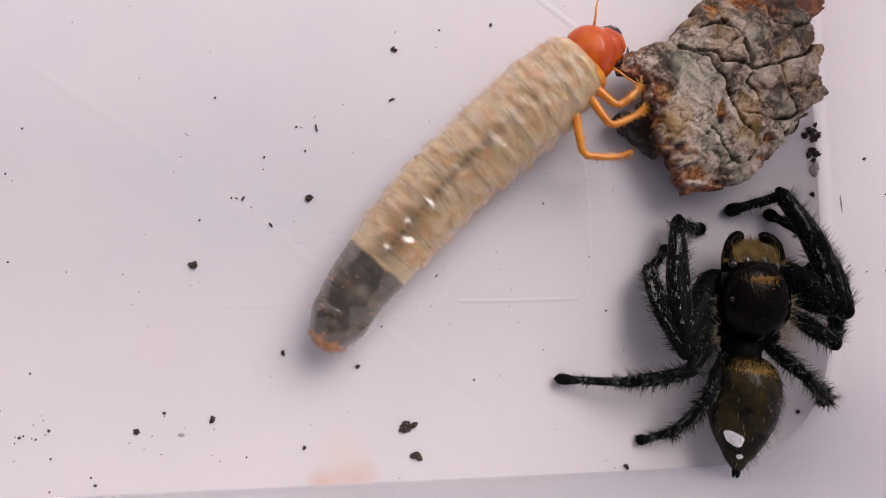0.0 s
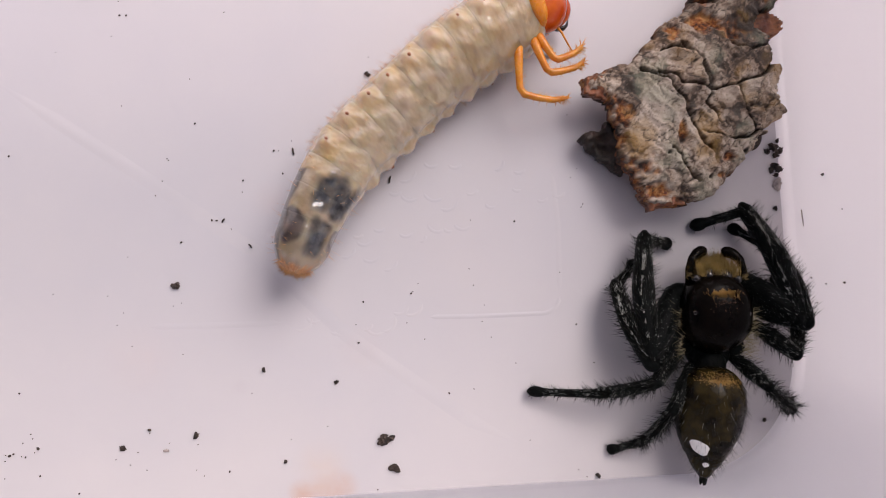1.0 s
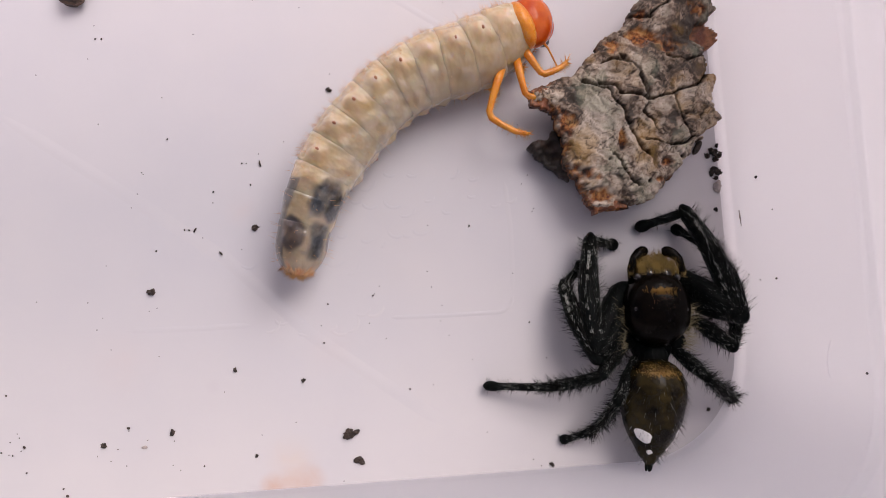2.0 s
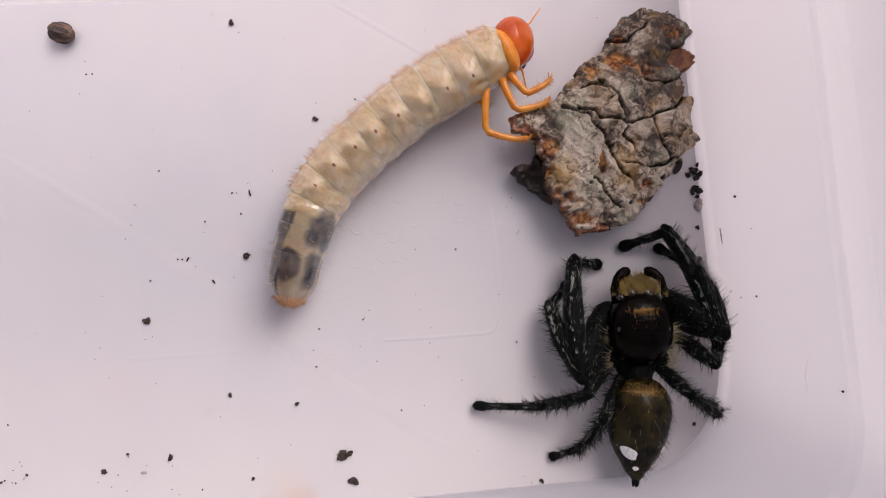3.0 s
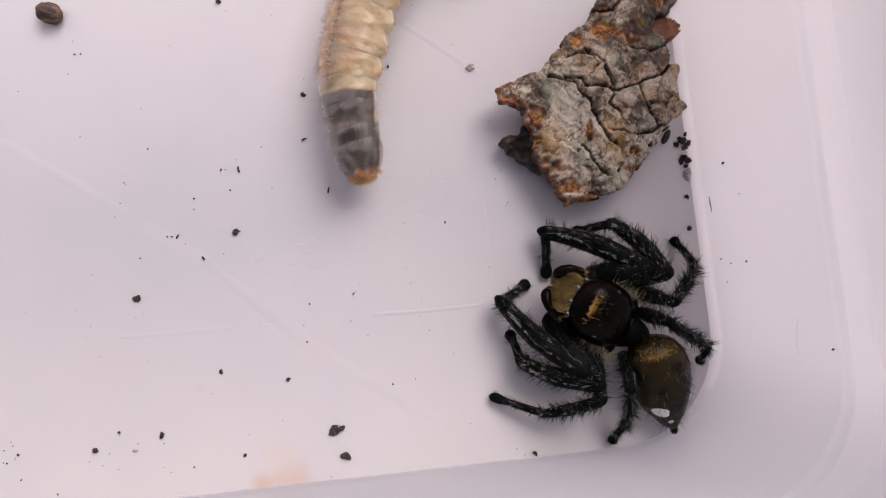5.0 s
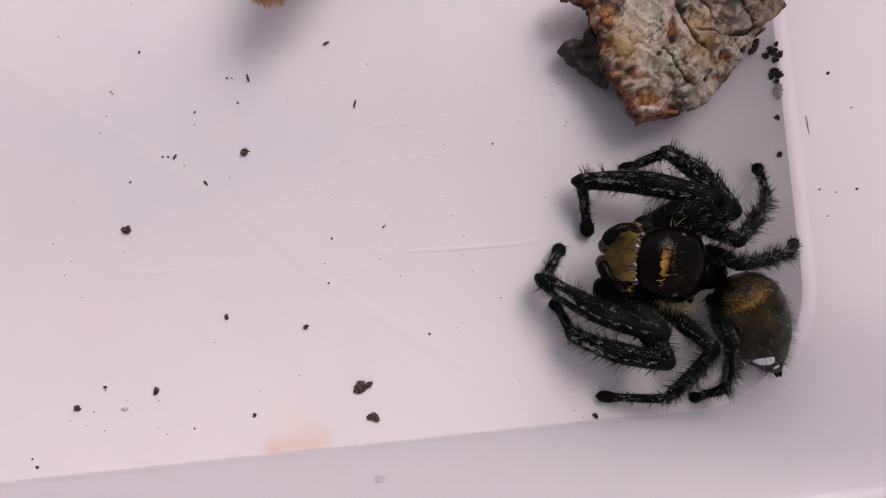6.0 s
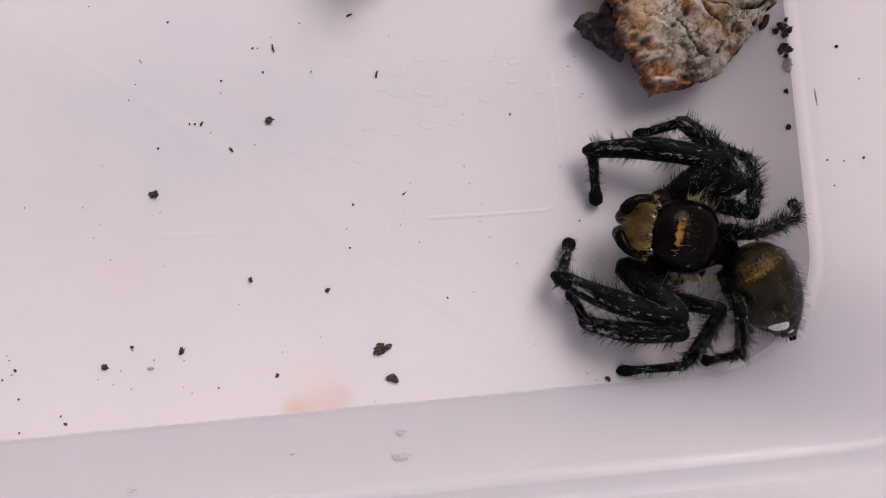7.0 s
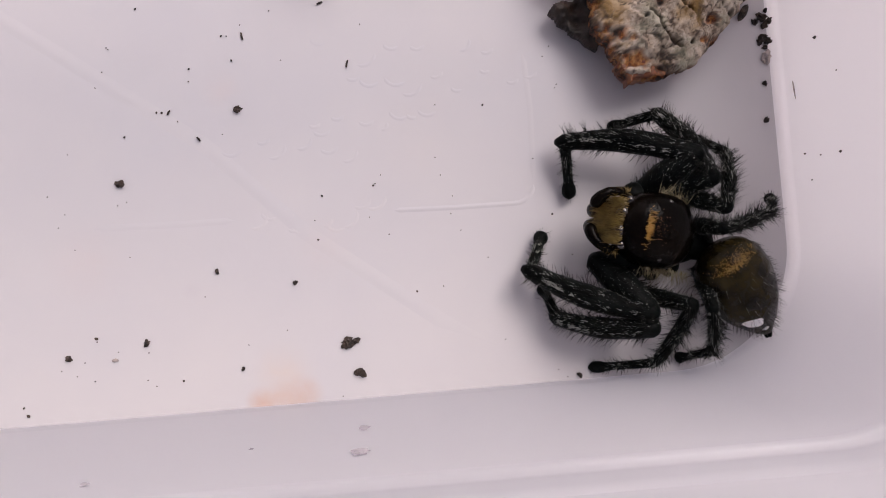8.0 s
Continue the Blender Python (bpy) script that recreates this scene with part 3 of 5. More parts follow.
def bark_piece():
    root = thing("bark_piece", "ragged piece of grey lichened bark with orange-brown broken edges", "bark")

    splits = [
        [(9.8, 13.0), (11.2, 12.9), (12.4, 14.0)], [(8.1, 8.8), (9.5, 8.1), (10.9, 7.6), (12.6, 8.1), (13.9, 8.6), (15.1, 9.6)],
        [(9.5, 10.5), (10.5, 9.3), (11.0, 7.8), (10.9, 7.0), (11.4, 6.1)], [(9.3, 7.3), (9.9, 6.4), (10.4, 5.2), (11.0, 4.3)],
        [(11.0, 5.2), (12.6, 4.9), (13.9, 5.4), (14.9, 5.9)], [(12.6, 7.9), (13.2, 6.6), (13.9, 5.4)], [(8.4, 10.0), (9.4, 10.3), (10.6, 9.5)],
        [(12.2, 10.6), (13.4, 10.2), (14.6, 10.6)], [(9.0, 4.4), (9.8, 3.0), (10.6, 2.4)], [(7.2, 8.9), (8.4, 8.4), (9.3, 7.3)]]

    def crust(x, y, d):
        p = Vector((x, y, 0))
        bend = p + 0.30 * Vector((noise.noise(p * 1.1), noise.noise(p * 1.1 + Vector((9, 3, 1))), 0)) + 0.10 * Vector((noise.noise(p * 4), noise.noise(p * 4 + Vector((5, 2, 0))), 0))
        big, mid, small = noise.noise(p * 0.33), noise.noise(p * 0.9 + Vector((3, 1, 5))), noise.noise(p * 2.6)
        # long splits, with an overlapping lip on one side
        crack = lip = 0.0
        for line in splits:
            for a, b in zip(line, line[1:]):
                vx, vy = b[0] - a[0], b[1] - a[1]
                f = max(0.0, min(1.0, ((bend.x - a[0]) * vx + (bend.y - a[1]) * vy) / (vx * vx + vy * vy)))
                ox, oy = bend.x - a[0] - f * vx, bend.y - a[1] - f * vy
                far = math.hypot(ox, oy)
                if far < 1.2:
                    wide = 0.055 + 0.05 * (0.5 + mid)
                    crack = max(crack, math.exp(-(far / wide) ** 2))
                    if ox * vy - oy * vx > 0:
                        lip = max(lip, math.exp(-far / 0.45))
        near, _ = noise.voronoi(Vector((bend.x * 0.9 + 0.3 * bend.y, bend.y * 0.7, 8.1)))
        fine = math.exp(-((near[1] - near[0]) / 0.035) ** 2) * max(0.0, min(1.0, 2.5 * noise.noise(p * 0.6 + Vector((0, 0, 4)))))
        web, _ = noise.voronoi(Vector((bend.x * 1.7 + 0.5 * bend.y, bend.y * 1.5, 3.3)))
        thread = math.exp(-((web[1] - web[0]) / 0.042) ** 2) * max(0.0, min(1.0, 0.45 + 2.2 * noise.noise(p * 0.9 + Vector((7, 0, 4)))))
        down = Vector((bend.x * 0.62 + bend.y * 0.78, -bend.x * 0.78 + bend.y * 0.62, 0))
        fold = abs(noise.noise(Vector((down.x * 1.25, down.y * 0.32, 6.0))))
        wrinkle = noise.noise(Vector((down.x * 4.2, down.y * 1.1, 2.0)))
        # bare inner layers: along the broken edge, across the neck, and in streaks
        bare = 0.0
        for cx, cy, r, tall in ((6.1, 6.5, 0.75, 1.6), (7.2, 3.3, 1.0, 0.9), (8.2, 1.7, 1.5, 0.7), (11.0, 11.7, 1.7, 0.7), (8.9, 11.2, 0.9, 0.6), (12.6, 11.1, 0.9, 0.7), (10.6, 13.0, 0.6, 0.5), (9.5, 5.2, 0.3, 1.1), (13.0, 2.9, 0.9, 0.4), (14.2, 13.6, 0.8, 0.6), (12.3, 4.0, 0.5, 0.3)):
            bare = max(bare, 1.0 - math.hypot((x - cx) / r, (y - cy) / tall) + 0.75 * mid + 0.45 * small)
        bare = max(bare, (0.45 - d) * 1.6 + 0.5 * mid if x + 0.6 * y < 11 else 0.0)
        bare = max(0.0, min(1.0, 2.2 * (bare - 0.12)))
        pit, _ = noise.voronoi(Vector((x * 0.62, y * 0.62, 5.5)))
        hole = max(0.0, min(1.0, 2.0 * (1 - pit[0] / 0.10)))
        z = 3.05 + 0.6 * min(d, 2.5) / 2.5 + 0.45 * big + 0.12 * mid + 0.03 * small + 0.42 * lip - 0.16 * fold + 0.05 * wrinkle - 0.8 * crack - 0.12 * fine - 0.06 * thread - 0.3 * bare
        z += 0.025 * noise.noise(p * 6) + 0.025 * noise.noise(p * 11) - 0.45 * min(1, hole) - 0.9 * max(0.0, 0.35 - d)
        # how pale the crust is, paler on the lips, with dark veins across it, and whether it leans to ochre or to green
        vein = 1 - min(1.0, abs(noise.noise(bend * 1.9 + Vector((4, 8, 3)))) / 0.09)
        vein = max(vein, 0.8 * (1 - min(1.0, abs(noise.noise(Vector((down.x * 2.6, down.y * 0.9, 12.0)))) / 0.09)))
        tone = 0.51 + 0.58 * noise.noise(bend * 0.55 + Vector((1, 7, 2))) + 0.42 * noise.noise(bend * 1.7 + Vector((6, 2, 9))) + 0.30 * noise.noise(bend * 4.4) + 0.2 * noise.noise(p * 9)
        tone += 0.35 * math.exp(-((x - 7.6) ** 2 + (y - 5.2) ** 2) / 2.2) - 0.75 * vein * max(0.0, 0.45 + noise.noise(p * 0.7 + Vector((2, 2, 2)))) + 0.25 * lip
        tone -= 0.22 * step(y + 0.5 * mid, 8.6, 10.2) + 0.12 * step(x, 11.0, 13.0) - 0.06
        hue = 0.5 + 0.75 * noise.noise(bend * 0.5 + Vector((11, 3, 7))) + 0.3 * noise.noise(bend * 1.6 + Vector((1, 13, 7))) - 0.45 * math.exp(-((x - 8.0) ** 2 + (y - 7.9) ** 2) / 1.5)
        hue += 0.5 * math.exp(-((x - 9.4) / 0.35) ** 2 - ((y - 5.3) / 1.0) ** 2) + 0.3 * math.exp(-((x - 9.3) ** 2 + (y - 9.9) ** 2) / 1.2)
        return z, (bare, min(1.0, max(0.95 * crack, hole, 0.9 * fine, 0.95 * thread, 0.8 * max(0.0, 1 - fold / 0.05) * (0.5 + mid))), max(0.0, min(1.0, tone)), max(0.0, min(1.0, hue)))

    def under(x, y, d):
        z = 1.75 - 1.75 * min(1.0, max(0.0, d - 0.25) / 1.6) + 0.2 * noise.noise((x, y, 3))
        return max(0.0, z), (1.0, 0.3, 0.5, 0.5)

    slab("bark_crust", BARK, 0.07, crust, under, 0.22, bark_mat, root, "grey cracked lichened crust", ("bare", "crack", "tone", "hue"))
    flap = [(3.9, 5.2), (5.2, 5.7), (5.5, 6.3), (6.6, 5.9), (7.2, 3.9), (6.6, 2.9), (5.1, 3.8), (4.5, 4.4)]
    slab("bark_flake", flap, 0.1, lambda x, y, d: (1.5 + 0.5 * noise.noise((x, y, 1)) + 0.25 * noise.noise((x * 3, y * 3, 2)) - 0.5 * max(0, 0.3 - d), ()),
         lambda x, y, d: (max(0.0, 0.7 - d), ()), 0.2, bark_inner, root, "dark brown inner flake", seed=3.0)
    curl = [(13.2, 12.3), (14.9, 13.0), (15.9, 12.6), (16.0, 11.8), (15.1, 11.3), (13.9, 11.6)]
    slab("bark_flake", curl, 0.1, lambda x, y, d: (1.9 + 0.3 * noise.noise((x, y, 5)) + 0.35 * max(0, 0.45 - d), ()),
         lambda x, y, d: (max(0.0, 0.9 - d), ()), 0.12, bark_red, root, "reddish brown curled flake", seed=5.0)
    edge = [(3.95, 7.4), (4.0, 8.3), (4.8, 8.5), (5.4, 7.9), (5.3, 7.0), (4.4, 7.2)]
    slab("bark_flake", edge, 0.1, lambda x, y, d: (3.1 + 0.3 * noise.noise((x * 2, y * 2, 5)), ()), lambda x, y, d: (2.4, ()), 0.12, bark_red, root, "reddish brown broken edge", seed=7.0)
    edge = [(7.3, 1.9), (8.1, 0.75), (10.0, 1.15), (10.4, 1.9), (8.6, 1.9)]
    slab("bark_flake", edge, 0.1, lambda x, y, d: (2.75 + 0.3 * noise.noise((x * 2, y * 2, 5)), ()), lambda x, y, d: (1.2, ()), 0.12, bark_red, root, "reddish brown broken edge", seed=9.0)
    return root


bark_piece()

# ---- the larva: rings that ride on its curved middle line ----
GAP, REACH = 1.63, 1.25
SPOTS = [0.85] + [0.1 + GAP * k for k in range(1, 13)]
GIRTH = [(1.6, 1.66), (3.4, 1.82), (5.0, 1.95), (6.6, 2.1), (9.0, 2.2), (12.0, 2.26), (15.0, 2.34), (17.5, 2.36), (19.2, 2.2), (20.4, 1.98), (21.4, 1.7)]


def girth(u):
    """The larva's radius at a length from its tail end."""
    if u < 1.6:
        return 1.66 * math.sqrt(max(0.0, 1 - ((1.6 - u) / 2.2) ** 2.2))
    return float(np.interp(u, [g[0] for g in GIRTH], [g[1] for g in GIRTH]))


def organs(u, a):
    """What shows through the skin at a length u and an angle a round the body (0 is its back, 180 degrees its belly)."""
    p = Vector((u * 0.8, 1.6 * math.cos(a), 1.6 * math.sin(a)))
    n, n2 = noise.noise(p), noise.noise(p * 2.3 + Vector((5, 1, 2)))
    v = math.degrees(math.acos(max(-1, min(1, -math.cos(a)))))
    w = (u + 0.6) * 1.27 - 0.6
    hind = 1 - step(w + 0.3 * n, 6.3, 6.6)
    grey = hind * max(0.92 * step(v + 9 * n, 70, 84) * (1 - 0.12 * math.exp(-((w - 4.0 + 0.2 * n2) / 0.25) ** 2)), 0.5 * (1 - step(w, 2.5, 4.5)), 0.3 + 0.1 * n)
    brown = 1 - step(math.hypot((w - 2.5) / 1.55, (v - 62) / 38) + 0.12 * n + 0.06 * n2, 0.68, 0.95)
    gut = (1 - step(v + 10 * n + 6 * n2, 32, 50)) * step(w + 0.5 * n2, 3.8, 4.6) * (1 - step(w + 0.8 * n2, 6.3, 7.6))
    gut = max(gut, (1 - step(v + 6 * n + 3 * n2, 12, 27)) * step(w + 0.3 * n2, 0.7, 1.4) * (1 - step(w + 0.3 * n, 3.3, 4.1)))
    gut *= max(0.8, min(1.0, 1.0 + 0.5 * n2 + 0.3 * n))
    vessel = 1.15 * math.exp(-((180 - v) / 7) ** 2) * step(u, 5.0, 5.6) * (1 - 0.8 * step(u, 10, 18.5)) * (0.6 + 0.14 * math.sin(u * 15.4))
    haze = 0.55 * math.exp(-((180 - v) / 24) ** 2) * step(u, 4.9, 5.3) * (1 - step(u, 6.5, 14))
    milk = max(0.6 * hind, 0.8 * math.exp(-((u - 17.0) / 1.7) ** 2 - ((v - 108) / 34) ** 2), 0.46 + 0.14 * n)
    milk = max(milk, (0.75 + 0.15 * n) * (1 - step(v, 32, 56)) * (1 - step(u, 13, 18)))
    # a pale pad round each breathing pore
    milk = max(milk, 0.95 * math.exp(-((((u - 0.2 + GAP / 2) % GAP) - GAP / 2) / 0.42) ** 2 - ((v - 69) / 15) ** 2) * step(u, 6, 7))
    grey = max(grey, (0.12 + 0.07 * n2) * (1 - step(v, 22, 52)) * step(u, 6.6, 7.6))
    rust = max(1 - step(u + 0.4 * n2, -0.45, 0.1), 0.22 * step(v, 110, 150) * max(0.0, 0.3 + 2 * n2) * step(u, 5.4, 6))
    pad, _ = noise.voronoi(Vector((u * 1.5, 2.9 * math.cos(a), 2.9 * math.sin(a))))
    milk = max(0.0, min(1.0, milk + 0.55 * (0.42 - pad[0]) * (1 - hind)))
    return min(1.0, max(grey, vessel, haze)), brown * hind, gut, milk, rust


def larva_ring(k):
    bm = bmesh.new()
    n, m = 76, 30
    place = bm.verts.layers.float_vector.new("place")
    layers = [bm.verts.layers.float.new(name) for name in ("grey", "brown", "dark", "milk", "rust")]
    rows = []
    for j in range(m + 1):
        x = -1.445 + (1.445 + REACH) * (1 - math.cos(math.pi / 2 * j / m)) if k == 0 else REACH * (-1 + 2 * j / m)
        f, u = x / REACH, x + SPOTS[k]
        row = []
        for i in range(n):
            a = 2 * math.pi * i / n
            up, left = math.sin(a), math.cos(a)
            v = math.degrees(math.acos(max(-1, min(1, -left))))
            p = Vector((u, 2 * left, 2 * up))
            body = step(u, 4.7, 6.2)
            r = 0.94 * girth(u) * (1 - 0.004 * body * f * f - 0.12 * max(0.0, abs(f) - 0.68) / 0.32 * (f > 0 or k > 0))
            # swollen lobes along both flanks, a groove under them, folds across the back
            lobe = 0.5 + 0.5 * math.cos(math.pi * min(1.0, abs(f) / 0.68))
            r *= 1 + body * lobe * (0.14 * math.exp(-((v - 70) / 19) ** 2) - 0.05 * math.exp(-((v - 42) / 10) ** 2) + 0.035 * math.exp(-((v - 20) / 16) ** 2))
            r *= 1 + body * 0.006 * math.sin(u * 2 * math.pi / 0.815) * step(v, 95, 130)
            r *= 1 + 0.022 * noise.noise(p * 0.8) + 0.012 * body * noise.noise(Vector((u * 2.2, 2.2 * left, 2.2 * up))) + 0.016 * body * noise.noise(p * 1.4 + Vector((3, 0, 4)))
            # rounded pads of fat that push the moist skin out
            pad, _ = noise.voronoi(Vector((u * 1.5, 2.9 * left, 2.9 * up)))
            r *= 1 + 0.05 * (0.2 + 0.8 * body) * (0.4 - pad[0])
            w = bm.verts.new((x, 0.9 * r * left, 1.08 * r * up))
            w[place] = (u, 2 * left, 2 * up)
            for layer, value in zip(layers, organs(u, a)):
                w[layer] = value
            row.append(w)
        rows.append(row)
    for a, b in zip(rows, rows[1:]):
        for i in range(n):
            bm.faces.new((a[i], a[(i + 1) % n], b[(i + 1) % n], b[i]))
    bm.faces.new(rows[0])
    bm.faces.new(rows[-1])
    return bm


def larva_bristles(k):
    """Short rusty fuzz over the back and round the tail end, with a few long fine bristles."""
    bm = bmesh.new()
    rng = random.Random(100 + k)

    def grow(f, a, reach, r, lean):
        u = SPOTS[k] + f * REACH
        rad = girth(u) * 0.91
        out = Vector((lean, math.cos(a), math.sin(a))).normalized()
        root = Vector((f * REACH, 0.9 * rad * math.cos(a), 1.08 * rad * math.sin(a)))
        hair(bm, root, root + out * reach, r)

    for _ in range(190 if k > 3 else 10):
        grow(rng.uniform(-0.62, 0.62), rng.gauss(0, 0.9), rng.uniform(0.2, 0.6), 0.016, rng.uniform(-0.5, 0.1))
    for _ in range(22):
        grow(rng.uniform(-0.62, 0.62), rng.uniform(0, 2 * math.pi), rng.uniform(0.3, 0.9), 0.014, rng.uniform(-0.5, 0.3))
    if k == 0:
        for _ in range(520):
            f = -1.15 + 0.42 * rng.random() ** 1.6
            grow(f, rng.uniform(0, 2 * math.pi), rng.uniform(0.1, 0.42), 0.018, -1.4 * (1 - girth(SPOTS[0] + f * REACH) / 1.7) - 0.3)
    return bm


def larva_leg_mesh(k, size):
    bm = bmesh.new()
    rng = random.Random(k)
    path = [size * Vector(p) for p in ((0, 0.3, 0.1), (0.02, -0.5, 0.14), (0.05, -1.2, 0.12), (0.12, -1.95, 0.02), (0.35, -2.22, -0.05), (0.95, -2.35, -0.12), (1.75, -2.42, -0.25), (2.25, -2.32, -0.36), (2.5, -2.2, -0.42))]
    tube(bm, path, [0.26, 0.26, 0.22, 0.20, 0.22, 0.20, 0.18, 0.14, 0.05], 12)
    for q in range(110):
        i = rng.choice((2, 3, 4, 5, 5, 6, 6, 6, 7))
        a, b = Vector(path[i]), Vector(path[i + 1])
        p = a.lerp(b, rng.random())
        d = Vector((rng.uniform(-0.2, 0.8), rng.uniform(-1, 0.6), rng.uniform(-0.3, 1))).normalized()
        hair(bm, p + d * 0.1, p + d * rng.uniform(0.36, 0.62), 0.028)
    return bm


def larva():
    root = thing("beetle_larva", "creamy yellow beetle grub with orange head, grey hind end", "larva")
    rings, legs = [], []
    for k in range(13):
        label = "orange hairy tail tip" if k == 0 else "grey translucent hind segment" if k < 4 else ""
        ob = part("body_segment", larva_ring(k), larva_skin, root, label)
        tagged(part("bristles", larva_bristles(k), bristle, ob, "fine rusty bristles"), kind="stuff")
        rings.append(ob)
        radius = girth(SPOTS[k])
        if 3 < k < 12:  # breathing pores along both flanks
            for side in (1, -1):
                bm = bmesh.new()
                ball(bm, (0, 0, 0), (0.11, 0.15, 0.07), 10, 6)
                part("spiracle", bm, spiracle, ob, "brown breathing pore", mm(0.1, -0.34 * radius * 1.06, side * 0.98 * radius * 1.06, 22 if side > 0 else 158, 0, 0))
        if k >= 10:
            for side in (1, -1):
                near = side > 0
                size = (1.22, 0.98, 0.8)[k - 10] * (1 if near else 0.6)
                at = mm((2.3, 1.7, 0.6)[k - 10], (-0.74 if near else 0.1) * radius, 0.4 if near else -1.2, 0, 0, (-36, -10, 6)[k - 10] - (0 if near else 14))
                legs.append((part("leg", larva_leg_mesh(k * 2 + side, size), larva_leg, ob, "amber jointed leg"), ob, at))
    # head
    bm = bmesh.new()
    ball(bm, (0, 0, 0), (1.5, 1.62, 1.25), 32, 20, 0, 0.02, 2.0)
    ball(bm, (1.15, 0, -0.1), (0.8, 1.05, 0.75), 18, 12, 0, 0.06, 4.0, 1.5)
    ball(bm, (1.75, 0, -0.3), (0.42, 0.7, 0.42), 14, 10, 0, 0.1, 6.0, 2.0)
    head = part("head", bm, larva_head, root, "glossy orange-red head capsule")
    for side in (1, -1):
        bm = bmesh.new()
        tube(bm, [(0.9, 0.85 * side, -0.45), (1.4, 1.0 * side, -0.5), (1.8, 0.98 * side, -0.5), (2.1, 0.75 * side, -0.5), (2.25, 0.4 * side, -0.5)], [0.28, 0.22, 0.16, 0.1, 0.03], 10)
        part("mandible", bm, black_horn, head, "black curved jaw")
        bm = bmesh.new()
        tube(bm, [(0.7, 1.15 * side, 0.2), (1.0, 1.6 * side, 0.35), (1.25, 2.1 * side, 0.4), (1.6, 2.6 * side, 0.4), (1.85, 2.95 * side, 0.35)], [0.09, 0.065, 0.055, 0.045, 0.025], 8)
        part("antenna", bm, larva_leg, head, "thin amber feeler")
    bm = bmesh.new()
    ball(bm, (0, 0, 0), (0.72, 1.5, 1.6), 24, 14, 0, 0.05, 1.0)
    part("neck_shield", bm, larva_leg, rings[-1], "amber plate behind the head", mm(1.05, -0.26, 0.45))
    return rings, head, legs


larva_rings, larva_head_ob, larva_legs = larva()
# seconds, how far hind and front end are rolled about the body's length (degrees)
ROLL = [(0.0, 100, 85), (0.2, 15, 40), (0.4, -86, -40), (0.5, -90, -55), (0.7, -88, -60), (1.0, -52, -48), (1.3, -46, -44), (1.7, -42, -42), (2.8, -38, 8), (3.2, -35, 10), (3.4, -48, -20), (3.5, -66, -60), (3.6, -88, -80),
        (3.8, -76, -82), (4.0, -50, -62), (4.2, -56, -62), (5.3, 95, 95), (8.0, 95, 95)]
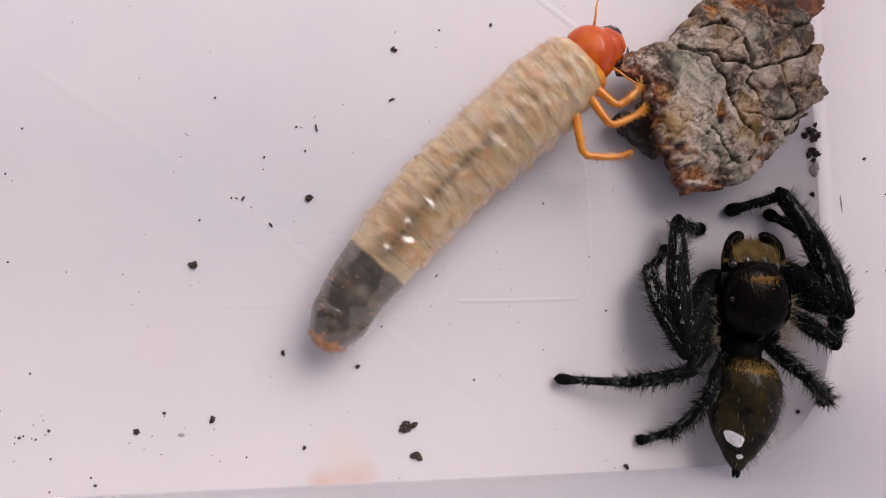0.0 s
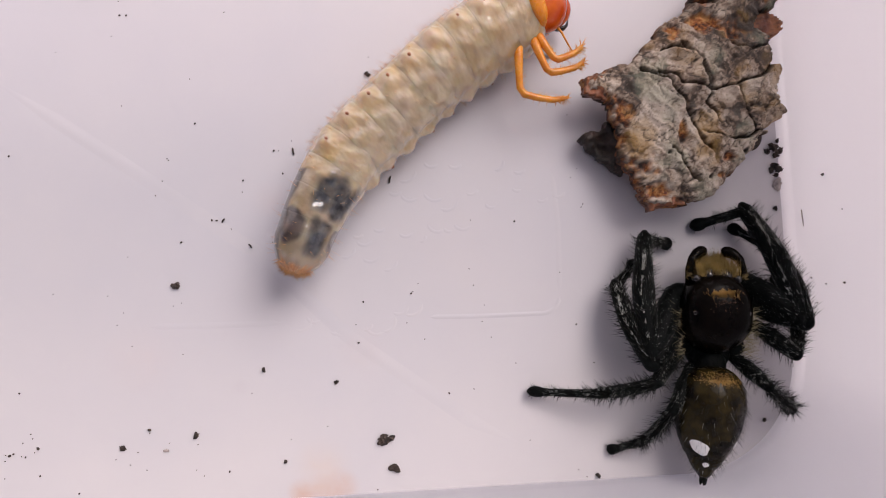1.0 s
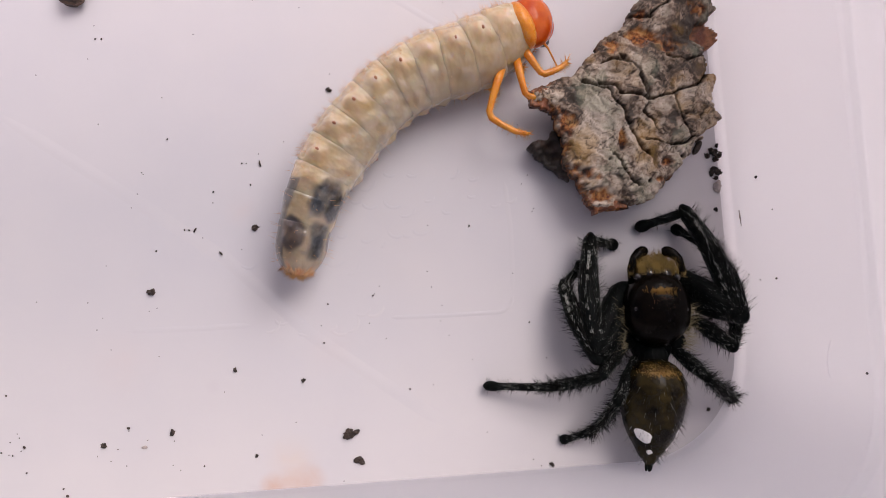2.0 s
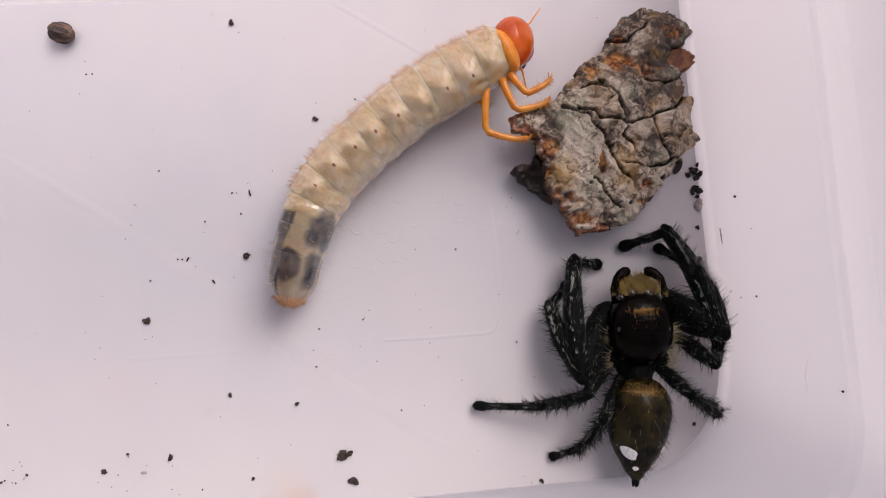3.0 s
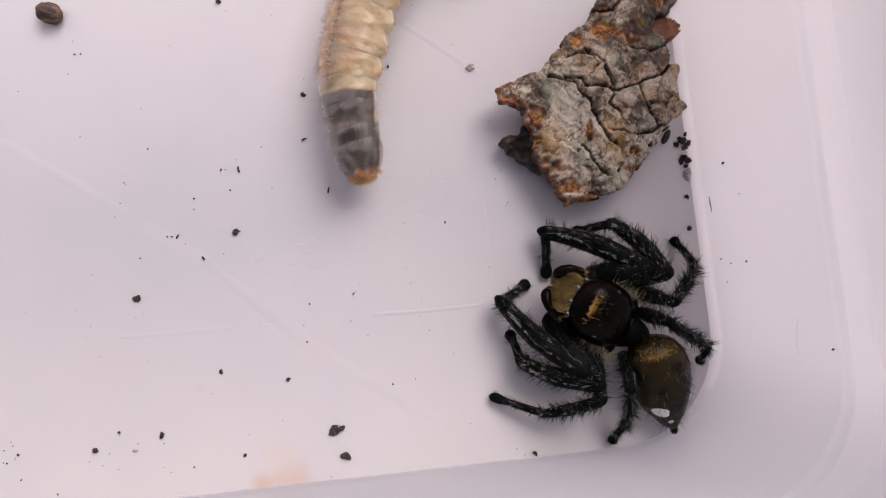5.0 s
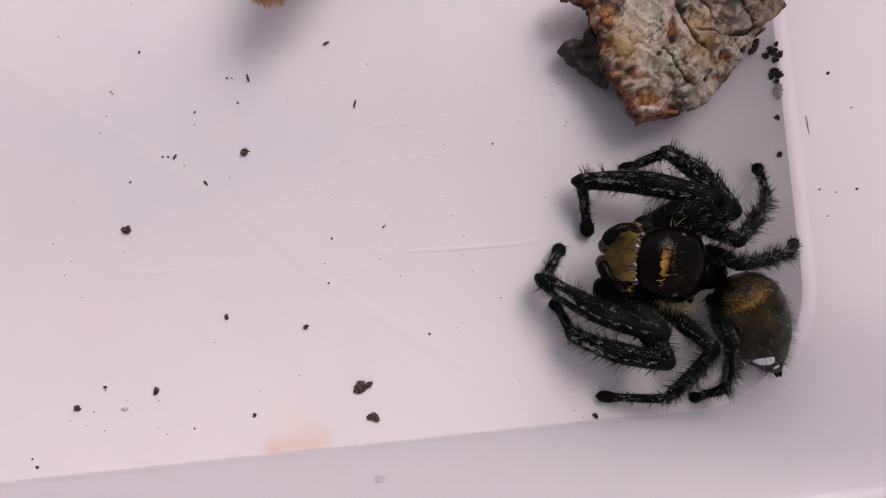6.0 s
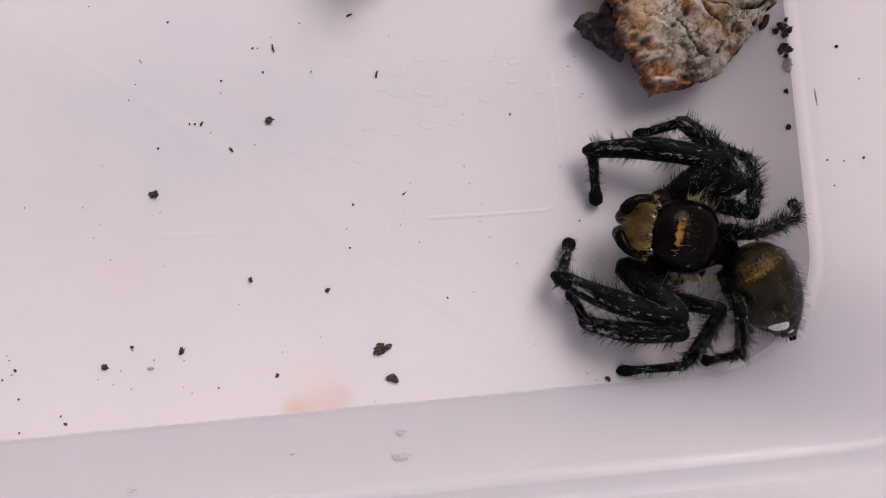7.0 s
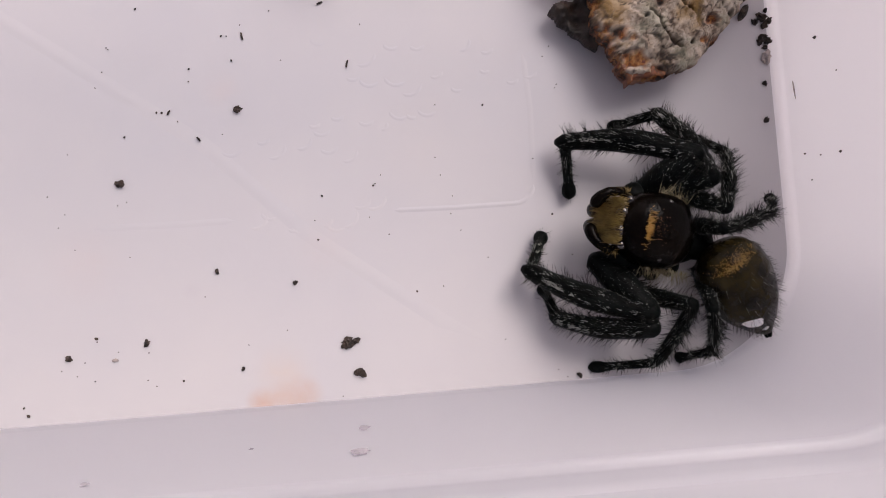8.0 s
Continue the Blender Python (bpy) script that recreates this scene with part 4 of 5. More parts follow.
# rows for the larva's walk: seconds, height of tail and head above the floor, and its middle line from the tail forward (mm)
CRAWL = [
    (0.0, 2.5, 3.2, [(-11.45, -8.15), (-10.1, -5.55), (-8.25, -2.95), (-5.5, 0.5), (-2.65, 3.35), (0.1, 6.1), (2.0, 7.9), (3.4, 8.9)]),
    (0.2, 3.0, 3.2, [(-11.2, -6.0), (-11.1, -3.7), (-9.4, -0.4), (-7.0, 2.5), (-4.3, 5.5), (-1.2, 8.6), (1.3, 10.9), (3.8, 11.4)]),
    (0.4, 5.5, 3.5, [(-15.4, -2.0), (-13.8, 0.2), (-11.6, 2.8), (-8.9, 6.0), (-6.0, 9.0), (-3.6, 11.5), (-1.8, 14.0)]),
    (0.7, 5.5, 3.5, [(-14.7, -2.1), (-12.9, 0.5), (-10.6, 3.5), (-8.0, 6.4), (-5.0, 9.5), (-2.3, 12.0), (-0.4, 14.1)]),
    (1.0, 3.2, 2.8, [(-12.4, -2.9), (-11.3, 0.3), (-9.5, 3.6), (-7.0, 6.3), (-4.1, 9.1), (-1.2, 11.2), (1.4, 12.6), (2.7, 13.5)]),
    (1.2, 2.8, 2.6, [(-12.1, -2.5), (-11.1, 1.0), (-9.0, 4.4), (-6.4, 7.1), (-3.8, 9.6), (-0.8, 11.5), (1.5, 12.8)]),
    (1.5, 2.6, 2.6, [(-11.8, -2.0), (-11.2, 1.4), (-9.3, 4.8), (-6.6, 8.0), (-3.6, 10.5), (-0.5, 12.3), (2.2, 13.6)]),
    (1.7, 2.6, 2.6, [(-10.6, -2.4), (-10.0, 1.2), (-8.4, 4.7), (-5.7, 8.2), (-2.6, 10.4), (0.5, 11.5), (2.9, 12.6), (4.3, 13.5)]),
    (2.8, 2.5, 3.2, [(-10.3, -3.0), (-9.5, 0.6), (-8.1, 3.8), (-5.6, 6.7), (-2.8, 8.8), (0.5, 10.4), (3.0, 12.0), (4.8, 13.1)]),
    (3.0, 2.5, 3.2, [(-10.35, -2.8), (-9.5, 0.9), (-8.1, 4.1), (-5.5, 6.9), (-2.7, 9.2), (0.2, 11.0), (2.8, 12.5), (4.6, 13.5)]),
    (3.2, 2.5, 3.0, [(-9.6, -2.6), (-8.9, 0.7), (-7.5, 4.3), (-5.3, 7.5), (-2.8, 10.0), (-0.3, 12.0), (1.9, 13.6), (3.5, 14.5)]),
    (3.4, 2.8, 2.8, [(-9.8, -2.2), (-9.4, 0.6), (-8.3, 4.2), (-6.9, 7.8), (-5.1, 11.4), (-2.9, 13.9), (-0.7, 15.8)]),
    (3.5, 3.6, 2.6, [(-15.7, 1.4), (-13.8, 3.8), (-12.0, 7.1), (-10.9, 11.1), (-9.8, 14.3), (-8.6, 16.9)]),
    (3.6, 3.6, 2.6, [(-14.2, 0.7), (-12.8, 3.9), (-11.3, 7.5), (-10.3, 11.1), (-9.2, 14.4), (-8.4, 17.0)]),
    (3.8, 3.4, 2.6, [(-13.0, 1.5), (-11.8, 4.8), (-10.5, 8.8), (-9.8, 12.4), (-8.9, 15.8), (-8.0, 18.4)]),
    (4.0, 3.0, 2.6, [(-11.0, 1.4), (-10.1, 4.5), (-9.0, 7.8), (-7.9, 11.5), (-6.1, 14.8), (-3.8, 17.1)]),
    (4.2, 3.0, 2.6, [(-8.2, 2.1), (-8.5, 5.6), (-8.7, 9.4), (-7.9, 13.1), (-6.2, 15.4), (-3.2, 17.2)]),
    (5.3, 2.6, 2.6, [(-3.1, 3.6), (-3.9, 6.6), (-4.2, 9.2), (-3.5, 12.1), (-2.7, 14.9)]),
    (5.5, 2.6, 2.6, [(-3.0, 5.65), (-3.25, 8.6), (-3.0, 11.1), (-2.8, 14.3)]),
    (5.7, 3.4, 2.6, [(-8.0, 6.9), (-8.3, 9.1), (-8.1, 11.4)]),
    (5.9, 3.6, 2.6, [(-11.5, 7.6), (-10.6, 9.7), (-9.6, 11.6)]),
    (6.5, 3.4, 2.6, [(-9.9, 7.3), (-9.3, 9.8)]),
    (7.0, 3.0, 2.6, [(-7.9, 8.6), (-7.3, 11.1)]),
    (8.0, 3.0, 2.6, [(-7.5, 9.7), (-6.9, 12.2)]),
]


def along(points):
    """The place and heading at a length along a smooth line through points; it runs on straight past its end."""
    pts = [Vector((*p, 0)) for p in points]
    pts = [2 * pts[0] - pts[1]] + pts + [2 * pts[-1] - pts[-2]]
    fine = []
    for a, b, c, d in zip(pts, pts[1:], pts[2:], pts[3:]):
        for k in range(12):
            f = k / 12
            fine.append(0.5 * (2 * b + (c - a) * f + (2 * a - 5 * b + 4 * c - d) * f * f + (3 * b - a - 3 * c + d) * f ** 3))
    fine.append(pts[-2])
    lengths = [0.0]
    for a, b in zip(fine, fine[1:]):
        lengths.append(lengths[-1] + (b - a).length)

    def at(s):
        if s >= lengths[-1]:
            way = (fine[-1] - fine[-4]).normalized()
            return fine[-1] + (s - lengths[-1]) * way
        k = max(i for i in range(len(fine) - 1) if lengths[i] <= s)
        return fine[k].lerp(fine[k + 1], (s - lengths[k]) / max(1e-6, lengths[k + 1] - lengths[k]))

    return at


def crawl():
    """Keys the rings and the head of the larva along its line, and keeps its legs level while it rolls."""
    chain = larva_rings + [larva_head_ob]
    rows = {ob: [] for ob in chain}
    clock = [r[0] for r in ROLL]
    for t, tail, front, points in CRAWL:
        at = along(points)
        stretch = float(np.interp(t, (0.0, 1.1, 1.4, 3.2, 3.4, 8.0), (1, 1, 1.05, 1.05, 1, 1)))

        def lift(q):
            if tail > 5:
                return tail + (front - tail) * q / 22
            return tail + (2.45 - tail) * min(1, q / 10) if q < 11 else 2.45 + (front - 2.45) * (q - 11) / 11

        for k, ob in enumerate(chain):
            s = SPOTS[k] if k < 13 else 0.2 + GAP * 13
            p, ahead = at(s * stretch), at(s * stretch + 0.6) - at(max(0.0, s * stretch - 0.6))
            z = max(girth(s) * 0.99 if k < 13 else 1.7, lift(s))
            tip = math.degrees(math.atan2(lift(s - 0.6) - lift(s + 0.6), 1.2))
            shift = float(np.interp(t, (0.0, 0.2, 0.4, 0.7, 1.0, 1.7, 2.8, 3.2, 3.4, 3.5, 3.8, 4.2, 8.0), (0.15, 0.12, -0.05, -0.05, -0.08, -0.15, -0.22, -0.22, -0.3, -0.3, 0.0, 0.2, 0.0)))
            p = p + Vector((-ahead.y, ahead.x, 0)).normalized() * shift
            f = min(1.0, s / 20)
            roll = float(np.interp(t, clock, [a + (b - a) * f for _, a, b in ROLL]))
            bow, roll = ((-12 if t < 0.5 else -25 if t < 2 else -38), 0.0) if ob is larva_head_ob else (0, roll)
            heading = math.degrees(math.atan2(ahead.y, ahead.x)) + bow
            if ob is larva_head_ob:
                tip += float(np.interp(t, (0.0, 0.3, 1.0, 2.8, 8.0), (0, 15, 30, 50, 50)))
            rows[ob].append([t, p.x, p.y, z, tip, heading, roll])
    for ob, keys in rows.items():
        # in between, where it rolls far from one key to the next
        full = [keys[0]]
        for a, b in zip(keys, keys[1:]):
            turn = (b[5] - a[5] + 180) % 360 - 180
            b[5] = a[5] + turn
            parts = int(max(abs(b[6] - a[6]), abs(turn)) // 50) + 1
            full += [[va + (vb - va) * q / parts for va, vb in zip(a, b)] for q in range(1, parts + 1)]
        walk(ob, [(t, mm(x, y, z, roll, tip, heading)) for t, x, y, z, tip, heading, roll in full])
        for leg, ring, place in larva_legs:
            if ring is ob:
                walk(leg, [(r[0], mm(0, 0, 0, -r[6]) @ place) for r in full])


# ---- the jumping spider ----
# rows for the spider's walk, where its leg joints stand (mm): seconds, hip, knee, ankle, toe; heights are the same at all times
STEPS = {
    "L1": [(3.7, (9.6, -4.4), (8.0, -7.2), (8.0, -0.4), (9.6, -1.0)), (4.0, (8.8, -4.9), (8.2, -7.5), (6.1, -1.8), (8.1, -2.2)),
           (4.2, (8.4, -5.0), (8.5, -8.8), (5.4, -2.3), (7.7, -2.7)), (5.3, (7.2, -8.3), (8.6, -9.7), (3.4, -6.4), (4.8, -4.7)),
           (5.5, (6.9, -8.7), (8.6, -10.3), (3.2, -7.7), (4.0, -5.9)), (6.5, (7.0, -9.3), (8.9, -11.4), (2.8, -9.3), (3.8, -7.0))],
    "L2": [(3.7, (9.8, -5.8), (8.1, -8.0), (6.4, -3.7), (7.8, -2.2)), (4.0, (9.0, -5.8), (8.6, -8.5), (5.4, -5.3), (6.5, -2.9)),
           (4.2, (8.8, -6.1), (8.8, -9.4), (5.2, -6.1), (5.7, -4.3)), (5.3, (8.2, -8.8), (9.8, -10.8), (4.4, -10.0), (3.9, -8.3)),
           (5.5, (7.9, -9.4), (8.9, -11.8), (4.4, -10.5), (3.7, -8.9)), (6.5, (8.2, -10.4), (9.0, -12.3), (4.5, -11.9), (3.9, -10.6))],
    "L3": [(3.7, (9.9, -7.2), (8.3, -9.1), (4.7, -10.1), (1.2, -10.2)), (4.0, (9.5, -7.3), (8.5, -10.1), (5.1, -10.8), (1.3, -10.2)),
           (4.2, (9.5, -7.6), (8.6, -10.8), (4.6, -10.7), (1.3, -10.2)), (5.3, (9.6, -9.2), (10.1, -11.6), (6.9, -13.0), (3.9, -11.9)),
           (5.5, (10.0, -9.8), (11.4, -11.2), (9.4, -14.0), (6.3, -14.1)), (6.5, (9.9, -10.8), (11.2, -11.1), (9.6, -14.4), (7.1, -14.7))],
    "L4": [(3.7, (10.8, -8.2), (9.3, -10.6), (8.5, -12.3), (6.8, -13.5)), (4.0, (10.6, -8.4), (9.9, -10.3), (8.4, -12.6), (6.7, -13.6)),
           (4.2, (11.4, -8.4), (10.6, -10.7), (9.9, -13.0), (8.7, -14.3)), (5.3, (11.5, -9.4), (12.1, -10.0), (12.0, -13.5), (11.7, -14.5)),
           (5.5, (12.0, -9.1), (12.5, -9.5), (12.5, -13.6), (11.5, -14.2)), (6.5, (12.1, -9.7), (12.2, -10.0), (12.8, -13.7), (11.4, -14.2))],
    "R1": [(3.7, (13.8, -3.3), (16.3, -5.1), (14.1, 0.8), (11.3, 0.1)), (4.0, (12.9, -3.7), (15.0, -4.7), (11.5, 1.1), (9.9, -1.2)),
           (4.2, (12.0, -3.4), (15.1, -5.0), (10.1, 0.7), (9.3, -1.7)), (5.3, (8.8, -3.9), (12.0, -2.9), (5.7, -1.5), (6.1, -4.2)),
           (5.5, (8.4, -4.9), (11.5, -3.5), (5.1, -2.3), (5.6, -5.0)), (6.5, (9.0, -5.1), (11.3, -3.2), (4.8, -2.3), (5.3, -5.4))],
    "R2": [(3.7, (14.3, -4.5), (16.8, -5.4), (15.5, -1.1), (13.7, 0.1)), (4.0, (13.4, -4.4), (16.3, -5.1), (15.8, -1.1), (13.6, 0.3)),
           (4.2, (12.8, -4.3), (16.2, -4.3), (14.9, -0.6), (12.6, 0.1)), (5.3, (10.0, -4.0), (13.1, -3.4), (9.7, -0.3), (7.6, -1.1)),
           (5.5, (9.6, -4.8), (12.5, -4.1), (9.4, -0.4), (7.4, -1.6)), (6.5, (10.5, -4.9), (12.2, -4.4), (9.7, -0.5), (7.4, -1.3))],
    "R3": [(3.7, (14.4, -5.7), (16.3, -7.3), (17.0, -5.4), (16.7, -3.4)), (4.0, (13.6, -5.5), (15.5, -7.0), (16.8, -5.0), (16.5, -2.6)),
           (4.2, (13.1, -5.4), (15.1, -6.8), (16.7, -4.4), (16.2, -1.7)), (5.3, (11.9, -4.5), (14.1, -5.0), (16.2, -2.7), (15.0, -1.2)),
           (5.5, (11.5, -4.8), (12.8, -5.7), (15.6, -2.5), (15.1, -1.1)), (6.5, (11.4, -5.3), (13.0, -6.0), (13.6, -2.1), (12.7, -2.0))],
    "R4": [(3.7, (13.2, -7.6), (14.7, -9.1), (16.7, -10.3), (17.3, -10.8)), (4.0, (13.2, -7.5), (14.6, -8.6), (16.7, -10.0), (17.3, -10.4)),
           (4.2, (13.6, -6.9), (14.9, -8.0), (17.2, -9.8), (16.9, -10.5)), (5.3, (12.9, -6.1), (13.7, -6.2), (17.2, -8.1), (16.5, -9.5)),
           (5.5, (12.2, -6.4), (12.8, -6.9), (16.9, -6.1), (17.2, -5.6)), (6.5, (12.1, -6.9), (12.8, -7.1), (16.7, -5.8), (16.6, -5.0))],
}
HEIGHTS = (1.9, 3.2, 1.5, 0.28)
# seconds, middle of the carapace, its heading, front and tail end of the abdomen
STANCE = [
    (3.7, (11.71, -5.12), 90.4, (11.82, -8.1), (11.51, -14.74)),
    (4.0, (11.06, -5.24), 108.8, (12.08, -8.1), (11.96, -14.68)),
    (4.2, (11.08, -5.14), 121.7, (12.9, -7.9), (12.8, -14.5)),
    (5.3, (9.34, -6.30), 158.5, (12.7, -7.55), (15.45, -13.3)),
    (5.5, (9.15, -6.80), 170.0, (12.5, -7.75), (16.0, -12.95)),
    (6.5, (9.24, -7.19), 167.8, (12.46, -8.04), (16.3, -12.75)),
]


def carapace():
    bm = bmesh.new()
    made = bmesh.ops.create_uvsphere(bm, u_segments=40, v_segments=24, radius=1.0)["verts"]
    for w in made:
        x, y, z = w.co
        wide = 2.0 * (1 - 0.10 * max(0.0, x) ** 2 - 0.20 * max(0.0, -x) ** 3)
        high = 1.75 if z > 0 else 1.2
        # a flat, box-like head and a steep rear slope
        flat = math.copysign(abs(z) ** (0.62 if x > -0.3 else 0.85), z)
        drop = 0.55 * max(0.0, -x - 0.3) ** 1.5 if z > 0 else 0
        w.co = Vector((2.3 * math.copysign(abs(x) ** 0.82, x), wide * math.copysign(abs(y) ** 0.85, y), high * flat - drop))
        w.co *= 1 + 0.012 * noise.noise(w.co * 2.2)
    return bm


def tuft(bm, count, seed, place, way, length, r, index=0, bend=0.0):
    """Hairs over a patch: place(rng) gives a root, way(rng, root) the direction it lies in."""
    rng = random.Random(seed)
    for _ in range(count):
        root = place(rng)
        d = Vector(way(rng, root)).normalized()
        hair(bm, root, Vector(root) + d * rng.uniform(*length), r, index, bend)


BELLY = [(0.0, 0.55), (0.25, 1.15), (0.7, 1.62), (1.4, 1.95), (2.2, 2.06), (3.1, 1.95), (4.0, 1.74), (4.9, 1.34), (5.6, 0.92), (6.1, 0.56), (6.45, 0.34), (6.6, 0.18)]


def belly(s, a):
    """A point of the abdomen's surface: s mm behind its front, at an angle round it (90 degrees is its back)."""
    k = max(i for i in range(len(BELLY) - 1) if BELLY[i][0] <= s)
    (s0, r0), (s1, r1) = BELLY[k], BELLY[k + 1]
    r = r0 + (r1 - r0) * (s - s0) / (s1 - s0)
    return Vector((-s, r * math.cos(a), 0.88 * r * math.sin(a) - 0.05 * s))


def abdomen(parent):
    bm = bmesh.new()
    n, m = 32, 44
    rows = [[bm.verts.new(belly(6.6 * j / m * 0.9999, 2 * math.pi * i / n)) for i in range(n)] for j in range(m + 1)]
    for a, b in zip(rows, rows[1:]):
        for i in range(n):
            bm.faces.new((a[i], a[(i + 1) % n], b[(i + 1) % n], b[i]))
    bm.faces.new(rows[0])
    bm.faces.new(rows[-1])
    for w in bm.verts:
        w.co *= 1 + 0.02 * noise.noise(w.co * 1.4)
    bmesh.ops.smooth_vert(bm, verts=bm.verts, factor=0.5, use_axis_x=True, use_axis_y=True, use_axis_z=True)
    ob = part("abdomen", bm, abdomen_mat, parent, "olive-brown tapered abdomen")
    bm = bmesh.new()
    rng = random.Random(31)
    for _ in range(520):
        s, a = rng.uniform(0.3, 6.3), rng.uniform(-0.25, math.pi + 0.25)
        p = belly(s, a)
        out = Vector((-0.9, math.cos(a) * 0.8, math.sin(a) * 0.6))
        hair(bm, p * 0.99, p + out.normalized() * rng.uniform(0.25, 0.6), 0.011, int(rng.random() < 0.09))
    tagged(part("abdomen_hair", bm, [black_hair, grey_hair], ob, "sparse dark and pale bristles"), kind="stuff")
    bm = bmesh.new()
    tuft(bm, 520, 7, lambda r: belly(max(0.15, 0.62 + r.gauss(0, 0.17)), math.pi / 2 + r.gauss(0, 0.38)) * 1.0, lambda r, p: (-1, r.uniform(-0.4, 0.4), 0.12), (0.25, 0.55), 0.02)
    tagged(part("gold_band", bm, gold_hair, ob, "band of golden hair"), kind="stuff")
    for s0, a0, ds, da in ((4.55, 1.0, 0.46, 0.36), (5.6, 1.29, 0.15, 0.2), (4.45, 2.75, 0.24, 0.2), (5.45, 2.55, 0.10, 0.14)):
        bm = bmesh.new()
        k, rings = 14, 4
        centre = bm.verts.new(belly(s0, a0) * 1.0 + Vector((0, 0.05 * math.cos(a0), 0.05 * math.sin(a0))))
        last = None
        for q in range(1, rings + 1):
            row = []
            for i in range(k):
                t = 2 * math.pi * i / k
                wob = 1 + 0.28 * noise.noise((math.cos(t) * 1.3 + s0 * 5, math.sin(t) * 1.3, a0))
                s, a = s0 + ds * q / rings * math.cos(t) * wob + 0.12 * math.sin(t) * q / rings * (ds > 0.2), a0 + da * q / rings * math.sin(t) * wob
                row.append(bm.verts.new(belly(s, a) + Vector((0, math.cos(a), math.sin(a))) * (0.05 if q < rings else 0.015)))
            for i in range(k):
                if last:
                    bm.faces.new((last[i], last[(i + 1) % k], row[(i + 1) % k], row[i]))
                else:
                    bm.faces.new((centre, row[i], row[(i + 1) % k]))
            last = row
        part("white_spot", bm, white_scale, ob, "white scale patch")
    bm = bmesh.new()
    for y, z in ((0.12, 0.0), (-0.12, 0.0), (0, 0.13)):
        tube(bm, [(-6.4, y, -0.35 + z), (-6.75, y * 1.1, -0.38 + z), (-6.95, y * 1.1, -0.4 + z)], [0.14, 0.11, 0.05], 8)
    part("spinneret", bm, spider_black, ob, "short black spinnerets")
    return ob


def limb(name, length, r0, r1, r2, seed, parent, hairs, club=False, bow=0.0):
    """A hairy leg joint that runs along +x from its near end."""
    bm = bmesh.new()
    count = 13
    pts, radii = [], []
    for k in range(-1, count + 1):
        f = k / (count - 1)
        f = max(-0.10, min(1.06, f))
        r = r0 + (r1 - r0) * min(1, f * 2) if f < 0.5 else r1 + (r2 - r1) * (f - 0.5) * 2
        if club and f > 0.72:
            r = r2 * (1.0 + 0.75 * math.sin((f - 0.72) / 0.34 * math.pi))
        arch = math.sin(max(0, min(1, f)) * math.pi)
        pts.append((f * length, bow * arch, 0.04 * length * arch))
        radii.append(r * (0.35 if k in (-1, count) else 1))
    tube(bm, pts, radii, 12)
    ob = part(name, bm, spider_black, parent)
    bm = bmesh.new()
    rng = random.Random(seed)
    for _ in range(hairs):
        f, a = rng.random(), rng.uniform(-0.5, math.pi + 0.5)
        r = r0 + (r1 - r0) * min(1, f * 2) if f < 0.5 else r1 + (r2 - r1) * (f - 0.5) * 2
        p = Vector((f * length, r * 0.9 * math.cos(a) + bow * math.sin(f * math.pi), r * 0.9 * math.sin(a) + 0.04 * length * math.sin(f * math.pi)))
        d = Vector((rng.uniform(0.2, 1.0), math.cos(a), math.sin(a))).normalized()
        pale = noise.noise((f * length * 1.6, a * 1.3, seed)) > -0.1 and rng.random() < 0.75
        reach = rng.uniform(0.09, 0.28) if pale else rng.uniform(0.2, 0.9) ** 1.3 * (0.6 if club else 1)
        if pale:
            d = (d + Vector((0.8, rng.uniform(-0.5, 0.5), 0))).normalized()
        hair(bm, p, p + d * reach, 0.016 if pale else 0.018, 1 if pale else 0)
    tagged(part("leg_hair", bm, [black_hair, grey_hair], ob, "black and grey leg bristles"), kind="stuff")
    return ob


def stripe(length, r, parent, bow):
    """A pale line of hair along the upper side of a leg joint."""
    bm = bmesh.new()
    rng = random.Random(int(length * 100))
    for k in range(520):
        f = 0.06 + 0.88 * rng.random()
        if noise.noise((f * length * 2.6, length + (k % 4 > 0), 3.0)) < rng.uniform(-0.2, 0.3):
            continue
        side = 0.30 + 0.14 * math.sin(f * 5 + length) if k % 4 else -0.45
        p = Vector((f * length, side * r + bow * math.sin(f * math.pi) + rng.gauss(0, 0.07), r * 0.93 + 0.04 * length * math.sin(f * math.pi)))
        hair(bm, p, p + Vector((rng.uniform(0.1, 0.28), rng.uniform(-0.06, 0.06), 0.02)), 0.009)
    tagged(part("hair_stripe", bm, pale_hair, parent, "pale grey line of hair"), kind="stuff")


def clumped(r, x, deep, wide):
    """A place on the crown, kept to uneven clumps."""
    while True:
        p = (x + r.gauss(0, deep), r.gauss(0, wide), 1.66)
        if noise.noise((p[0] * 3.5, p[1] * 3.5, 2.0)) > r.uniform(-0.35, 0.15):
            return p


